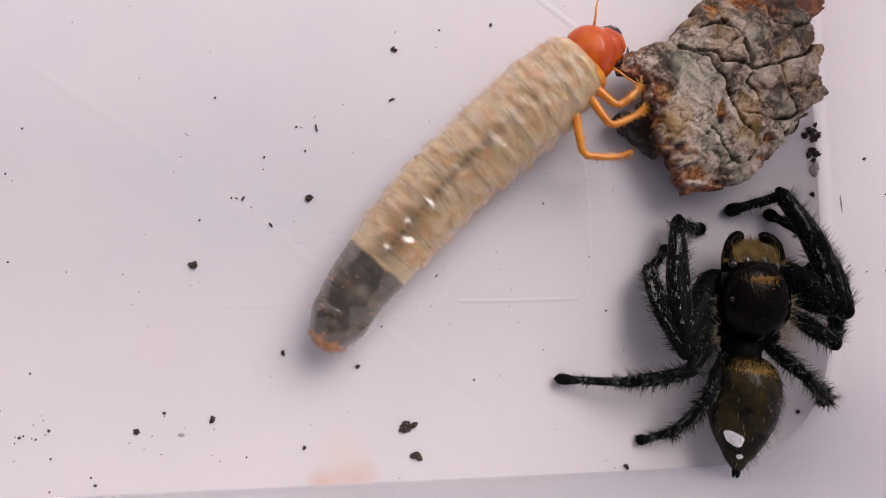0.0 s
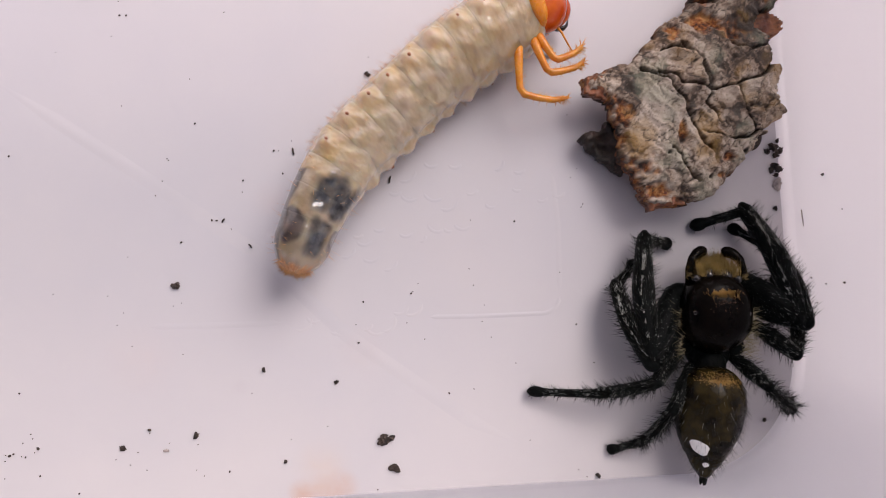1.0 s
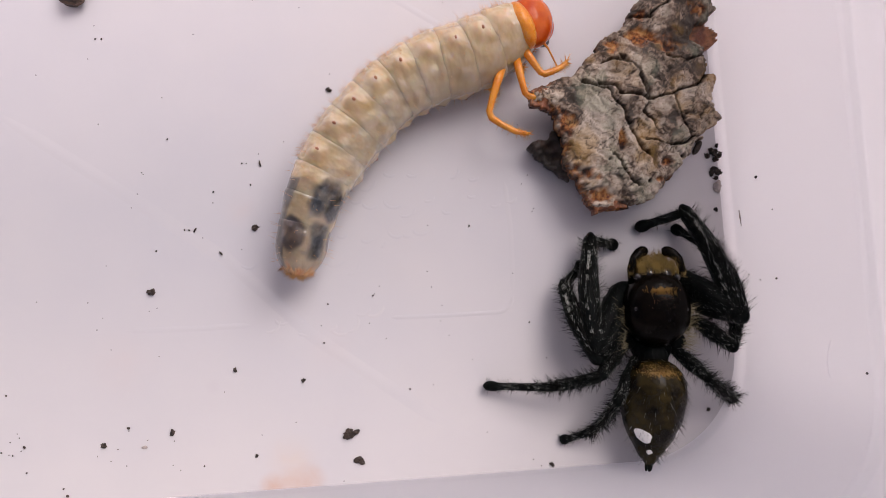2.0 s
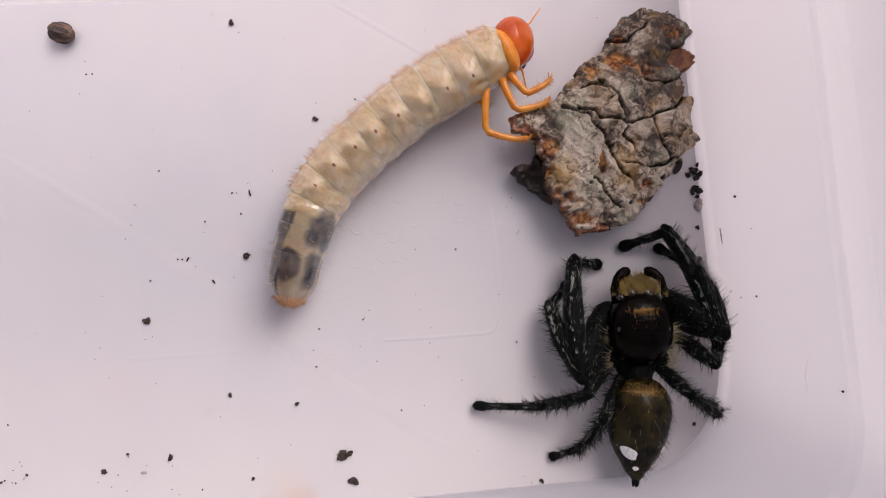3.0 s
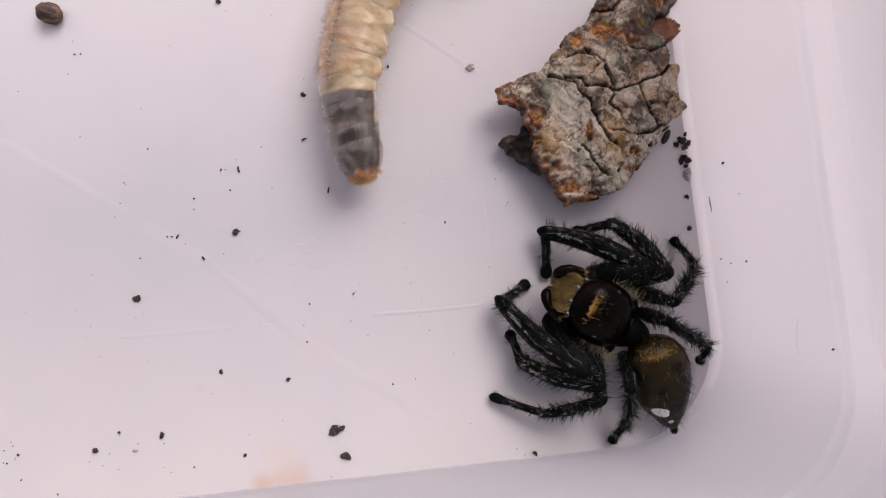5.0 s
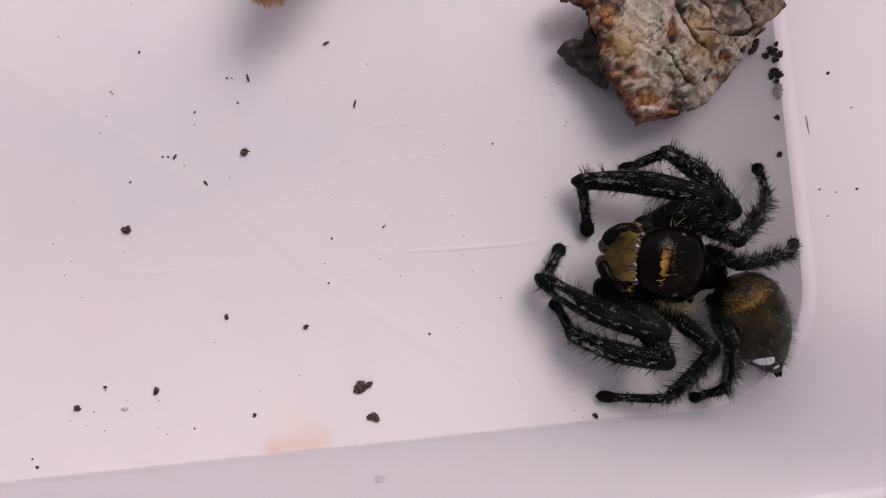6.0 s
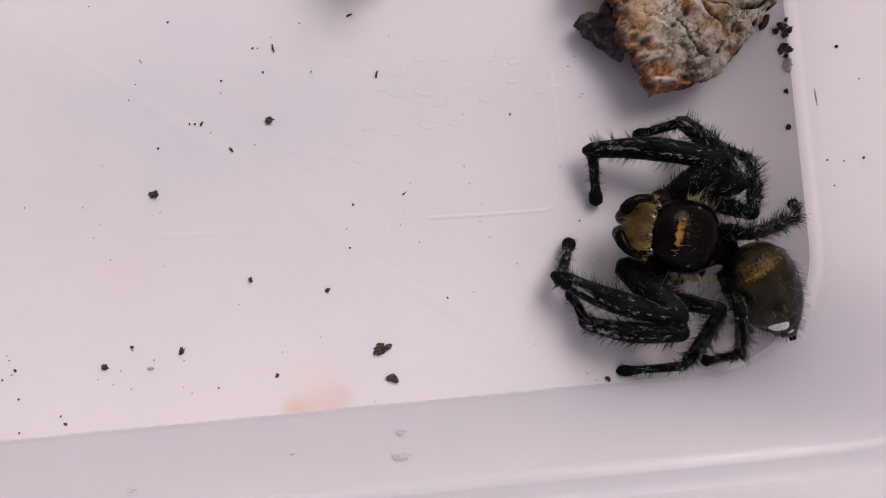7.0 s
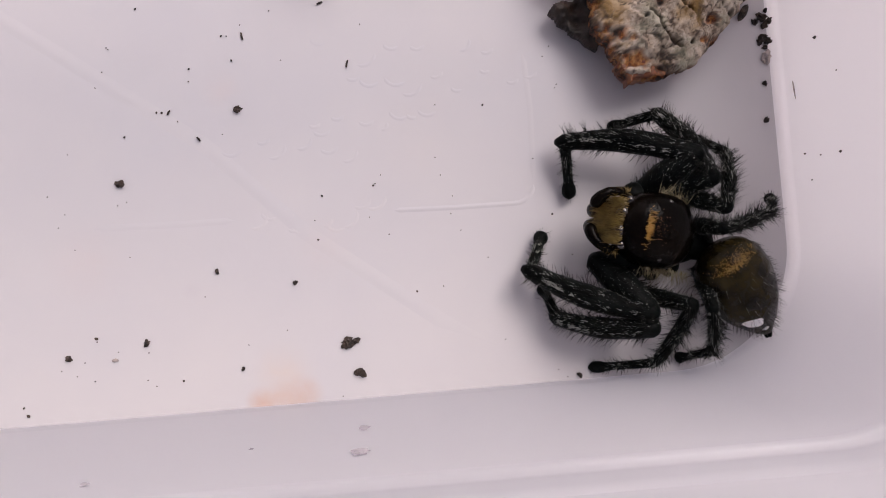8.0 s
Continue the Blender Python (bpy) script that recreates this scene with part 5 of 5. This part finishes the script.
def spider():
    root = thing("jumping_spider", "black hairy jumping spider with golden face and white abdomen spots", "spider")
    shell = part("carapace", carapace(), carapace_mat, root, "glossy dark brown carapace", mm(0, 0, 2.75))
    for x, y, z, r in ((2.2, 0.48, 0.35, 0.48), (2.2, -0.48, 0.35, 0.48), (2.0, 1.18, 0.5, 0.28), (2.0, -1.18, 0.5, 0.28), (0.1, 1.45, 1.2, 0.22), (0.1, -1.45, 1.2, 0.22)):
        bm = bmesh.new()
        ball(bm, (0, 0, 0), (r, r, r), 16, 10)
        part("eye", bm, black_horn, shell, "round glossy black eye", mm(x, y, z))
    bm = bmesh.new()
    tuft(bm, 330, 3, lambda r: clumped(r, 1.25, 0.09, 0.36), lambda r, p: (-0.9, r.uniform(-0.7, 0.7), 0.1), (0.14, 0.34), 0.02)
    tagged(part("gold_patch", bm, gold_hair, shell, "golden hair patch behind the eyes"), kind="stuff")
    bm = bmesh.new()
    tuft(bm, 80, 13, lambda r: (0.55 + r.gauss(0, 0.28), r.gauss(0, 0.34), 1.68), lambda r, p: (-0.6, r.uniform(-1, 1), 0.7), (0.06, 0.18), 0.02)
    tagged(part("rust_patch", bm, rust_hair, shell, "sparse rusty hair on the crown"), kind="stuff")
    bm = bmesh.new()
    tuft(bm, 1300, 4, lambda r: (2.35 + r.uniform(-0.25, 0.1), r.uniform(-1.2, 1.2), 0.1 + r.uniform(-0.5, 0.75)), lambda r, p: (1.0, r.uniform(-0.25, 0.25), r.uniform(-0.35, 0.15)), (0.5, 1.15), 0.015)
    tuft(bm, 420, 14, lambda r: (2.7 + r.uniform(-0.2, 0.2), r.uniform(-0.7, 0.7), 0.2 + r.uniform(-0.25, 0.1)), lambda r, p: (1.0, r.uniform(-0.2, 0.2), r.uniform(-0.5, -0.1)), (0.6, 1.2), 0.015)
    tagged(part("face_fringe", bm, yellow_hair, shell, "yellow fringe over the jaws"), kind="stuff")
    bm = bmesh.new()
    for side in (1, -1):
        tuft(bm, 210, 5 + side, lambda r: (r.uniform(-2.4, 0.3), side * (1.7 + r.uniform(0, 0.25)), r.uniform(-0.7, 0.4)), lambda r, p: (r.uniform(-0.6, 0.9), side, r.uniform(0, 0.9)), (0.4, 1.25), 0.015)
    tagged(part("flank_hair", bm, flank_pale, shell, "pale yellow hair along the flanks"), kind="stuff")
    for side in (1, -1):
        bm = bmesh.new()
        tube(bm, [(1.9, 0.5 * side, -0.2), (2.6, 0.5 * side, -0.3), (2.98, 0.49 * side, -0.7), (2.98, 0.44 * side, -1.25), (2.96, 0.42 * side, -1.45)], [0.5, 0.56, 0.52, 0.42, 0.24], 14)
        part("chelicera", bm, carapace_mat, shell, "dark brown jaw")
        palp = bmesh.new()
        tube(palp, [(1.7, 1.35 * side, -0.2), (2.5, 1.55 * side, 0.35), (3.15, 1.36 * side, 0.32), (3.45, 1.06 * side, 0.16), (3.58, 0.78 * side, 0.04), (3.6, 0.6 * side, -0.04), (3.58, 0.46 * side, -0.08)], [0.23, 0.24, 0.25, 0.31, 0.34, 0.30, 0.18], 14)
        rng = random.Random(50 + side)
        for _ in range(340):
            f = rng.random()
            p = Vector((2.0 + 1.55 * f, side * (1.5 - 0.75 * f ** 3), 0.3 - 0.25 * f * f))
            d = Vector((rng.uniform(-0.2, 1), side * rng.uniform(-0.3, 1), rng.uniform(0.2, 1))).normalized()
            hair(palp, p + d * 0.16, p + d * rng.uniform(0.3, 0.5), 0.013, 1)
        part("palp", palp, [carapace_mat, yellow_hair], shell, "short palp with yellow hair")
    bm = bmesh.new()
    tube(bm, [(-2.0, 0, -0.5), (-2.5, 0, -0.5), (-3.1, 0, -0.5)], [0.45, 0.3, 0.4], 12)
    ball(bm, (-0.5, 0, -1.0), (2.6, 2.05, 0.8), 20, 10)
    ball(bm, (-2.1, 0, -0.85), (1.5, 1.35, 0.75), 18, 10)
    ball(bm, (-3.0, 0, -0.5), (1.2, 0.95, 0.6), 18, 10)
    part("sternum", bm, spider_black, shell, "black underside and waist")
    for side in (1, -1):
        for x, y, r in ((1.1, 1.65, 0.68), (0.15, 1.95, 0.66), (-0.9, 1.9, 0.58), (-1.9, 1.5, 0.58)):
            bm = bmesh.new()
            ball(bm, (0, 0, 0), (r, r * 1.15, r * 0.9), 14, 9, 0, 0.06, x)
            part("coxa", bm, spider_black, shell, "", mm(x, y * side, -0.8))
    legs = {}
    for k, name in enumerate(STEPS):
        far = [[(Vector((*b, h2)) - Vector((*a, h1))).length for a, b, h1, h2 in zip(row[1:4], row[2:5], HEIGHTS, HEIGHTS[1:])] for row in STEPS[name]]
        size = [sum(f[i] for f in far) / len(far) for i in range(3)]
        size[0] = max(f[0] for f in far)
        thick = {"1": (0.85, 0.62, 0.28), "2": (0.72, 0.54, 0.26), "3": (0.50, 0.36, 0.23), "4": (0.46, 0.34, 0.22)}[name[1]]
        bow = (1 if name[0] == "L" else -1) * (0.05 * size[1] if name[1] in "12" else 0.025 * size[1])
        femur = limb("leg_femur", size[0], thick[0] * 0.75, thick[0], thick[0] * 0.75, k * 10, root, 560)
        tibia = limb("leg_tibia", size[1], thick[1] * 0.95, thick[1] * 1.08, thick[1] * 0.72, k * 10 + 1, root, 820, bow=bow)
        tarsus = limb("leg_tarsus", size[2], thick[2] * 1.1, thick[2], thick[2] * 0.85, k * 10 + 2, root, 330, club=True)
        bm = bmesh.new()
        ball(bm, (0.05, 0, -0.02), (thick[1] * 1.05, thick[1] * 0.98, thick[1] * 0.95), 14, 10, 0, 0.05, k)
        part("leg_knee", bm, spider_black, tibia)
        if name[1] in "12":
            stripe(size[1], thick[1], tibia, bow)
        legs[name] = (femur, tibia, tarsus, size)
    return root, abdomen(root), legs


spider_root, spider_abdomen, spider_legs = spider()


def mixed(rows, t):
    """The row at a time, each number on a line between its neighbours; the spider stands still from 5.5 to 6.25 s."""
    flat = np.array([[r[0]] + [v for item in r[1:] for v in (item if isinstance(item, tuple) else (item,))] for r in rows])
    s = t if t <= 5.5 else 5.5 if t <= 6.25 else 5.5 + min(1.0, (t - 6.25) / 0.25)
    s = min(max(s, flat[0, 0]), flat[-1, 0])
    return [float(np.interp(s, flat[:, 0], flat[:, c])) for c in range(1, flat.shape[1])]


def aimed(a, b):
    """The pose at a whose x axis points to b, its back up."""
    x = (b - a).normalized()
    y = Vector((0, 0, 1)).cross(x).normalized()
    m = Matrix((x, y, x.cross(y))).transposed().to_4x4()
    return Matrix.Translation(a * MM) @ m


def prowl():
    """Keys the spider: its body, its abdomen and every leg joint, in the spider's space."""
    times = [0.0, 3.7, 3.85, 4.0, 4.1, 4.2, 4.4, 4.6, 4.8, 5.0, 5.15, 5.3, 5.4, 5.5, 6.25, 6.33, 6.42, 6.5, 8.0]
    body, tail, joints = [], [], {ob: [] for leg in spider_legs.values() for ob in leg[:3]}
    for t in times:
        x, y, heading, fx, fy, bx, by = mixed(STANCE, t)
        # it lifts its face after the turn
        lift = float(np.interp(t, (0.0, 4.1, 5.2, 8.0), (0, 0, -16, -16)))
        m = mm(x, y, 2.75, 0, lift, heading) @ mm(0, 0, -2.75)
        back = m.inverted()
        body.append((t, m))
        way = math.degrees(math.atan2(fy - by, fx - bx))
        # the abdomen sinks behind while its hind leg is drawn up over it
        sunk = float(np.interp(t, (0.0, 4.2, 5.3, 8.0), (0, 0, 1, 1)))
        tail.append((t, back @ mm(fx, fy, 2.45 + 0.6 * sunk, 0, -19 * sunk, way)))
        for name, rows in STEPS.items():
            v = mixed(rows, t)
            hip, knee, ankle, toe = (Vector((v[2 * k], v[2 * k + 1], HEIGHTS[k])) for k in range(4))
            if name == "L4":
                knee += Vector((-0.6, 0.1, 1.7)) * sunk
            femur, tibia, tarsus, size = spider_legs[name]
            if name == "L4":
                knee = knee.lerp(ankle + (knee - ankle).normalized() * size[1] * 0.98, sunk)
            joints[femur].append((t, back @ aimed(knee - (knee - hip).normalized() * size[0], knee)))
            joints[tibia].append((t, back @ aimed(knee, ankle)))
            ankle = knee + (ankle - knee).normalized() * size[1] * 0.98
            joints[tarsus].append((t, back @ aimed(ankle, toe)))
    walk(spider_root, body)
    walk(spider_abdomen, tail)
    for ob, rows in joints.items():
        walk(ob, rows)


# ---- crumbs of soil and other litter ----
def crumb_mesh(name, size, seed, pieces, mat):
    """A crumb of soil; one of many pieces is a heap of uneven grains."""
    bm = bmesh.new()
    rng = random.Random(int(seed * 10))
    grains = [(0.0, 0.0, 1.0)] if pieces < 5 else [(rng.gauss(0, 0.22), rng.gauss(0, 0.13), rng.uniform(0.3, 0.62)) for _ in range(pieces + 4)]
    for gx, gy, big in grains:
        made = bmesh.ops.create_icosphere(bm, subdivisions=3 if 1 < pieces < 5 else 2, radius=1.0)["verts"]
        for w in made:
            q = w.co + Vector((seed * 3.1 + gx * 9, seed * 1.3 + gy * 9, 0))
            d = 1 + (0.9 * noise.noise(q * 1.5) + 0.6 * noise.noise(q * 2.8) + 0.3 * noise.noise(q * 7)) * (1 if pieces > 1 else 0.6)
            w.co = Vector((size * (gx + w.co.x * d * big * 0.5), size * (gy + w.co.y * d * big * 0.36), max(-0.02, size * big * (w.co.z * d * 0.3 + 0.14))))
    return mesh_of(name, bm, mat, False)


def litter():
    rng = random.Random(12)
    dots = [crumb_mesh("soil_speck", s, 60 + k, 1, debris_mat) for k, s in enumerate((0.085, 0.14, 0.21))]
    grains = [crumb_mesh("soil_crumb", 0.36, 80 + k, 4, debris_mat) for k in range(3)]
    tiny = [(-20.23, -5.69), (-19.73, -5.49), (-23.55, -6.95), (-15.25, -10.82), (-18.37, -13.98), (-20.08, -13.94), (-21.95, -14.54), (-23.25, -15.01), (-29.82, -16.31), (-29.84, -14.92), (-28.12, -14.72), (-28.41, -13.63), (-28.28, -13.89), (-7.45, -16.4),
            (-28.09, 9.64), (-31.03, 0.04), (-16.32, 1.39), (-14.36, -1.62), (-17.9, 12.51), (-19.83, 8.27), (-4.89, -7.27), (3.26, -2.95), (-21.23, 1.91), (-11.1, 2.64), (-6.61, 4.71), (-2.31, 0.1), (-0.83, -7.03), (0.72, -8.57),
            (-12.77, -13.53)]
    places = [(-24.3, 12.1), (-23.9, 12.1), (-15.9, 16.1), (-11, 14.4), (-8.9, 10), (-6.4, 9.2), (-1.5, 14.9), (3.5, 6.8), (1.2, 12.1), (-18.1, -0.4), (-16.9, -0.9), (-21, 3.3), (-19.9, -1.8), (-21.6, 1),
            (-23.1, -2.8), (-27.5, -5.2), (-23.2, -6.2), (-22.6, -8.2), (-8.7, -5.1), (-9.1, -6.5), (-2.3, -2.9), (-1.4, -6.1), (-5.4, -3.9), (-5.7, -4.4), (4.5, 1.1), (5.5, -8.4), (-14.5, 4), (-14.2, 4),
            (-13.9, 2.6), (-16.3, 2.1), (-17.8, -0.4), (-15.7, -1.9), (-24.2, -5.2), (-20.9, 3.2), (-19.5, -8.6), (-3.3, -10.5), (-1.8, -10.2)]
    more = [(-5.8, -4.5), (-6, -6.3), (-2, -3.9), (0.4, 0.1), (-8.9, -7.6), (-10.6, -12.7), (3.8, 2.9), (4.6, 1.3), (4.7, -14.9), (-30.92, -4.77), (-29.22, -11.21), (-21.29, -13.37), (-22.37, -15.31), (-21.36, -15.58),
            (-18.4, -15.51), (-17.91, -15.84), (-16.4, -15.54), (-27.67, -18), (-27.72, -16.09), (-29.86, -15.28), (-28.89, -14.97), (-28.65, -15.01), (-28.85, -14.18), (-30.84, -13.44), (-24.75, 10.76), (-30.61, 3.15), (-11.8, 5.46), (-13.44, 4.64),
            (4.36, -6.1), (1.7, -13.2), (5.22, -15.31), (-14.07, 14.86), (-24.42, 12.97), (10.08, 15.63), (-23.92, 6.46), (-19.39, 5.53), (-1.31, -5.09), (4.17, 3.49)]
    larger = [(-21.32, -13.19), (-25.33, -17.07), (-25.06, -17.52), (-29.6, -14.94), (-29.38, -14.84), (-27.93, -14.47), (-31.42, 0.42), (-3.2, 10.71), (-6.27, 10.25)]
    for size, spots in (((0,), tiny), ((0, 0, 1), places), ((0, 0, 1), more), ((1, 2), larger)):
        for x, y in spots:
            ob = new("soil_speck", dots[rng.choice(size)])
            ob.matrix_basis = mm(x, y, 0.02, 0, 0, rng.uniform(0, 360))
            tagged(ob, "tiny dark speck of soil on the box floor", "soil speck", "specks on the box floor")
    for k, (x, y, big) in enumerate(((-20.1, -4.48, 1.3), (-18.49, -13.44, 1.0), (-22.86, -14.32, 1.0), (-10.19, -10.0, 0.72), (-14.6, -9.4, 0.72), (-13.52, -0.18, 1.2), (-13.05, -14.86, 0.6), (5.9, -15.2, 0.8),
                                     (16.0, -11.6, 0.72), (-14.6, 15.5, 1.0), (-8.9, 8.9, 0.8), (16.6, -0.7, 0.9), (16.55, 1.4, 0.8), (16.6, 14.4, 1.3), (16.3, 9.9, 0.6),
                                     (16.35, 5.15, 1.5), (16.75, 4.95, 1.2), (15.95, 4.9, 1.0), (16.5, 4.7, 1.0), (16.6, 5.6, 0.7), (16.45, 4.0, 1.4), (16.75, 3.8, 1.1), (16.25, 3.75, 0.9), (16.55, 3.45, 0.8))):
        ob = new("soil_crumb", grains[k % 3])
        ob.matrix_basis = mm(x, y, 0.02, 0, 0, 70 * k) @ Matrix.Diagonal((big, big, big, 1))
        tagged(ob, "small dark crumb of soil on the box floor", "soil crumb", "crumbs on the box floor")
    for name, x, y, size, seed, n, turn, mat, label in (
            ("soil_clump", -7.18, -13.44, 0.85, 1, 12, 25, debris_mat, "dark clump of soil on the box floor"), ("soil_clump", -6.52, -15.05, 0.68, 2, 7, -15, debris_mat, "dark clump of soil on the box floor"),
            ("pale_flake", 16.6, 2.85, 0.75, 5, 6, 80, debris_pale, "pale crumb by the box wall"), ("pale_flake", 2.34, 10.5, 0.5, 6, 4, 10, debris_pale, "pale grey crumb on the box floor"),
            ("pale_flake", -20.3, -14.42, 0.3, 8, 5, 10, debris_pale, "pale grey crumb on the box floor")):
        ob = new(name, crumb_mesh(name, size, seed, n, mat))
        ob.matrix_basis = mm(x, y, 0.02, 0, 0, turn)
        tagged(ob, label, "crumb", "crumbs on the box floor")
    # faint reflections of floor crumbs in the near wall, added as flat solid pieces
    for x, y, z, big in ((-5.78, -17.12, 4.64, 0.5), (-5.72, -17.57, 7.5, 0.7), (-17.75, -18.75, 8.44, 0.35), (-11.01, -17.8, 6.1, 0.2)):
        ob = new("pale_flake", crumb_mesh("pale_flake", big, z, 3, wall_reflection))
        ob.matrix_basis = mm(x, y, z, -80, 0, 5) @ Matrix.Diagonal((1, 1.2, 0.15, 1))
        tagged(ob, "faint lilac grey flake clinging to the box wall", "crumb", "crumbs on the box wall")
    # a broken scratch down the side wall
    for points in (((19.79, -5.18, 7.5), (19.84, -5.8, 7.45)), ((19.89, -6.44, 7.47), (19.86, -7.0, 7.2), (19.88, -7.58, 7.04), (19.96, -8.39, 7.08), (20.09, -8.87, 7.44)), ((20.1, -9.3, 7.4), (20.12, -9.89, 7.24), (20.18, -10.32, 7.34))):
        bm = bmesh.new()
        tube(bm, points, [0.012] + [0.026] * (len(points) - 2) + [0.012], 6)
        tagged(part("plastic_scratch", bm, wall_scratch), "thin lilac scratch burr on the box wall", "scratch", "scratches on the box wall")
    # short fibres and a dark flake
    for x, y, long, turn in ((-8.9, 5.9, 0.36, 25), (-7.32, 2.44, 0.42, 80), (-13.3, 4.0, 0.42, 105), (-17.4, -0.4, 0.3, 60), (-15.7, -1.9, 0.3, -50), (-9.0, 9.0, 0.3, 40)):
        bm = bmesh.new()
        tube(bm, [(-long / 2, 0, 0.07), (0, 0.02, 0.08), (long / 2, 0, 0.07)], [0.045, 0.06, 0.04], 7)
        tagged(part("plant_fibre", bm, debris_mat, at=mm(x, y, 0, 0, 0, turn)), "short dark plant fibre on the box floor", "fibre", "fibres on the box floor")
    bm = bmesh.new()
    ball(bm, (0, 0, 0), (0.55, 0.22, 0.08), 12, 8, 0, 0.3, 2, 2)
    tagged(part("bark_chip", bm, debris_mat, at=mm(15.3, 5.42, 0.1, 0, 0, 62), smooth=False), "flat dark chip beside the bark", "chip")
    # specks that cling to the sloping wall
    for x, y, z, s in ((17.95, 3.13, 2.84, 1.6), (19.36, 6.66, 8.06, 1.4), (17.7, 13.2, 2.6, 1.2), (18.0, -3.2, 3.2, 0.8), (18.6, 8.4, 5.2, 0.6), (18.3, 1.0, 4.2, 0.7), (18.11, -2.86, 1.41, 1.0), (18.31, -4.34, 1.73, 0.8), (18.71, -3.11, 3.8, 1.2), (20.54, -7.98, 9.64, 1.2), (18.85, -9.04, 2.29, 0.6), (18.19, -11.67, 0.8, 1.0)):
        ob = new("soil_speck", dots[1])
        ob.matrix_basis = mm(x, y, z, 0, -75, 0) @ Matrix.Diagonal((s, s, s, 1))
        tagged(ob, "tiny dark speck clinging to the box wall", "soil speck", "specks on the box wall")
    bm = bmesh.new()
    tube(bm, [(17.62, 1.25, 1.08), (17.67, 0.77, 1.12), (17.72, 0.25, 1.18)], [0.03, 0.05, 0.02], 6)
    tagged(part("plant_fibre", bm, debris_pale), "thin grey fibre on the box wall", "fibre", "fibres on the box floor")
    # a ridged frass pellet
    bm = bmesh.new()
    made = bmesh.ops.create_uvsphere(bm, u_segments=36, v_segments=20, radius=1.0)["verts"]
    for w in made:
        a = math.atan2(w.co.z, w.co.y)
        d = 1 + 0.08 * math.cos(7 * a) + 0.12 * noise.noise(w.co * 2.3)
        w.co = Vector((0.88 * w.co.x * (1 + 0.1 * noise.noise(w.co * 3)), 0.68 * w.co.y * d, 0.62 * w.co.z * d))
    tagged(part("frass_pellet", bm, pellet_mat, at=mm(-25.7, 14.74, 0.62, 0, 0, -14)), "ridged dark brown oval pellet on the box floor", "pellet")


litter()


def motions():
    crawl()
    prowl()


motions()
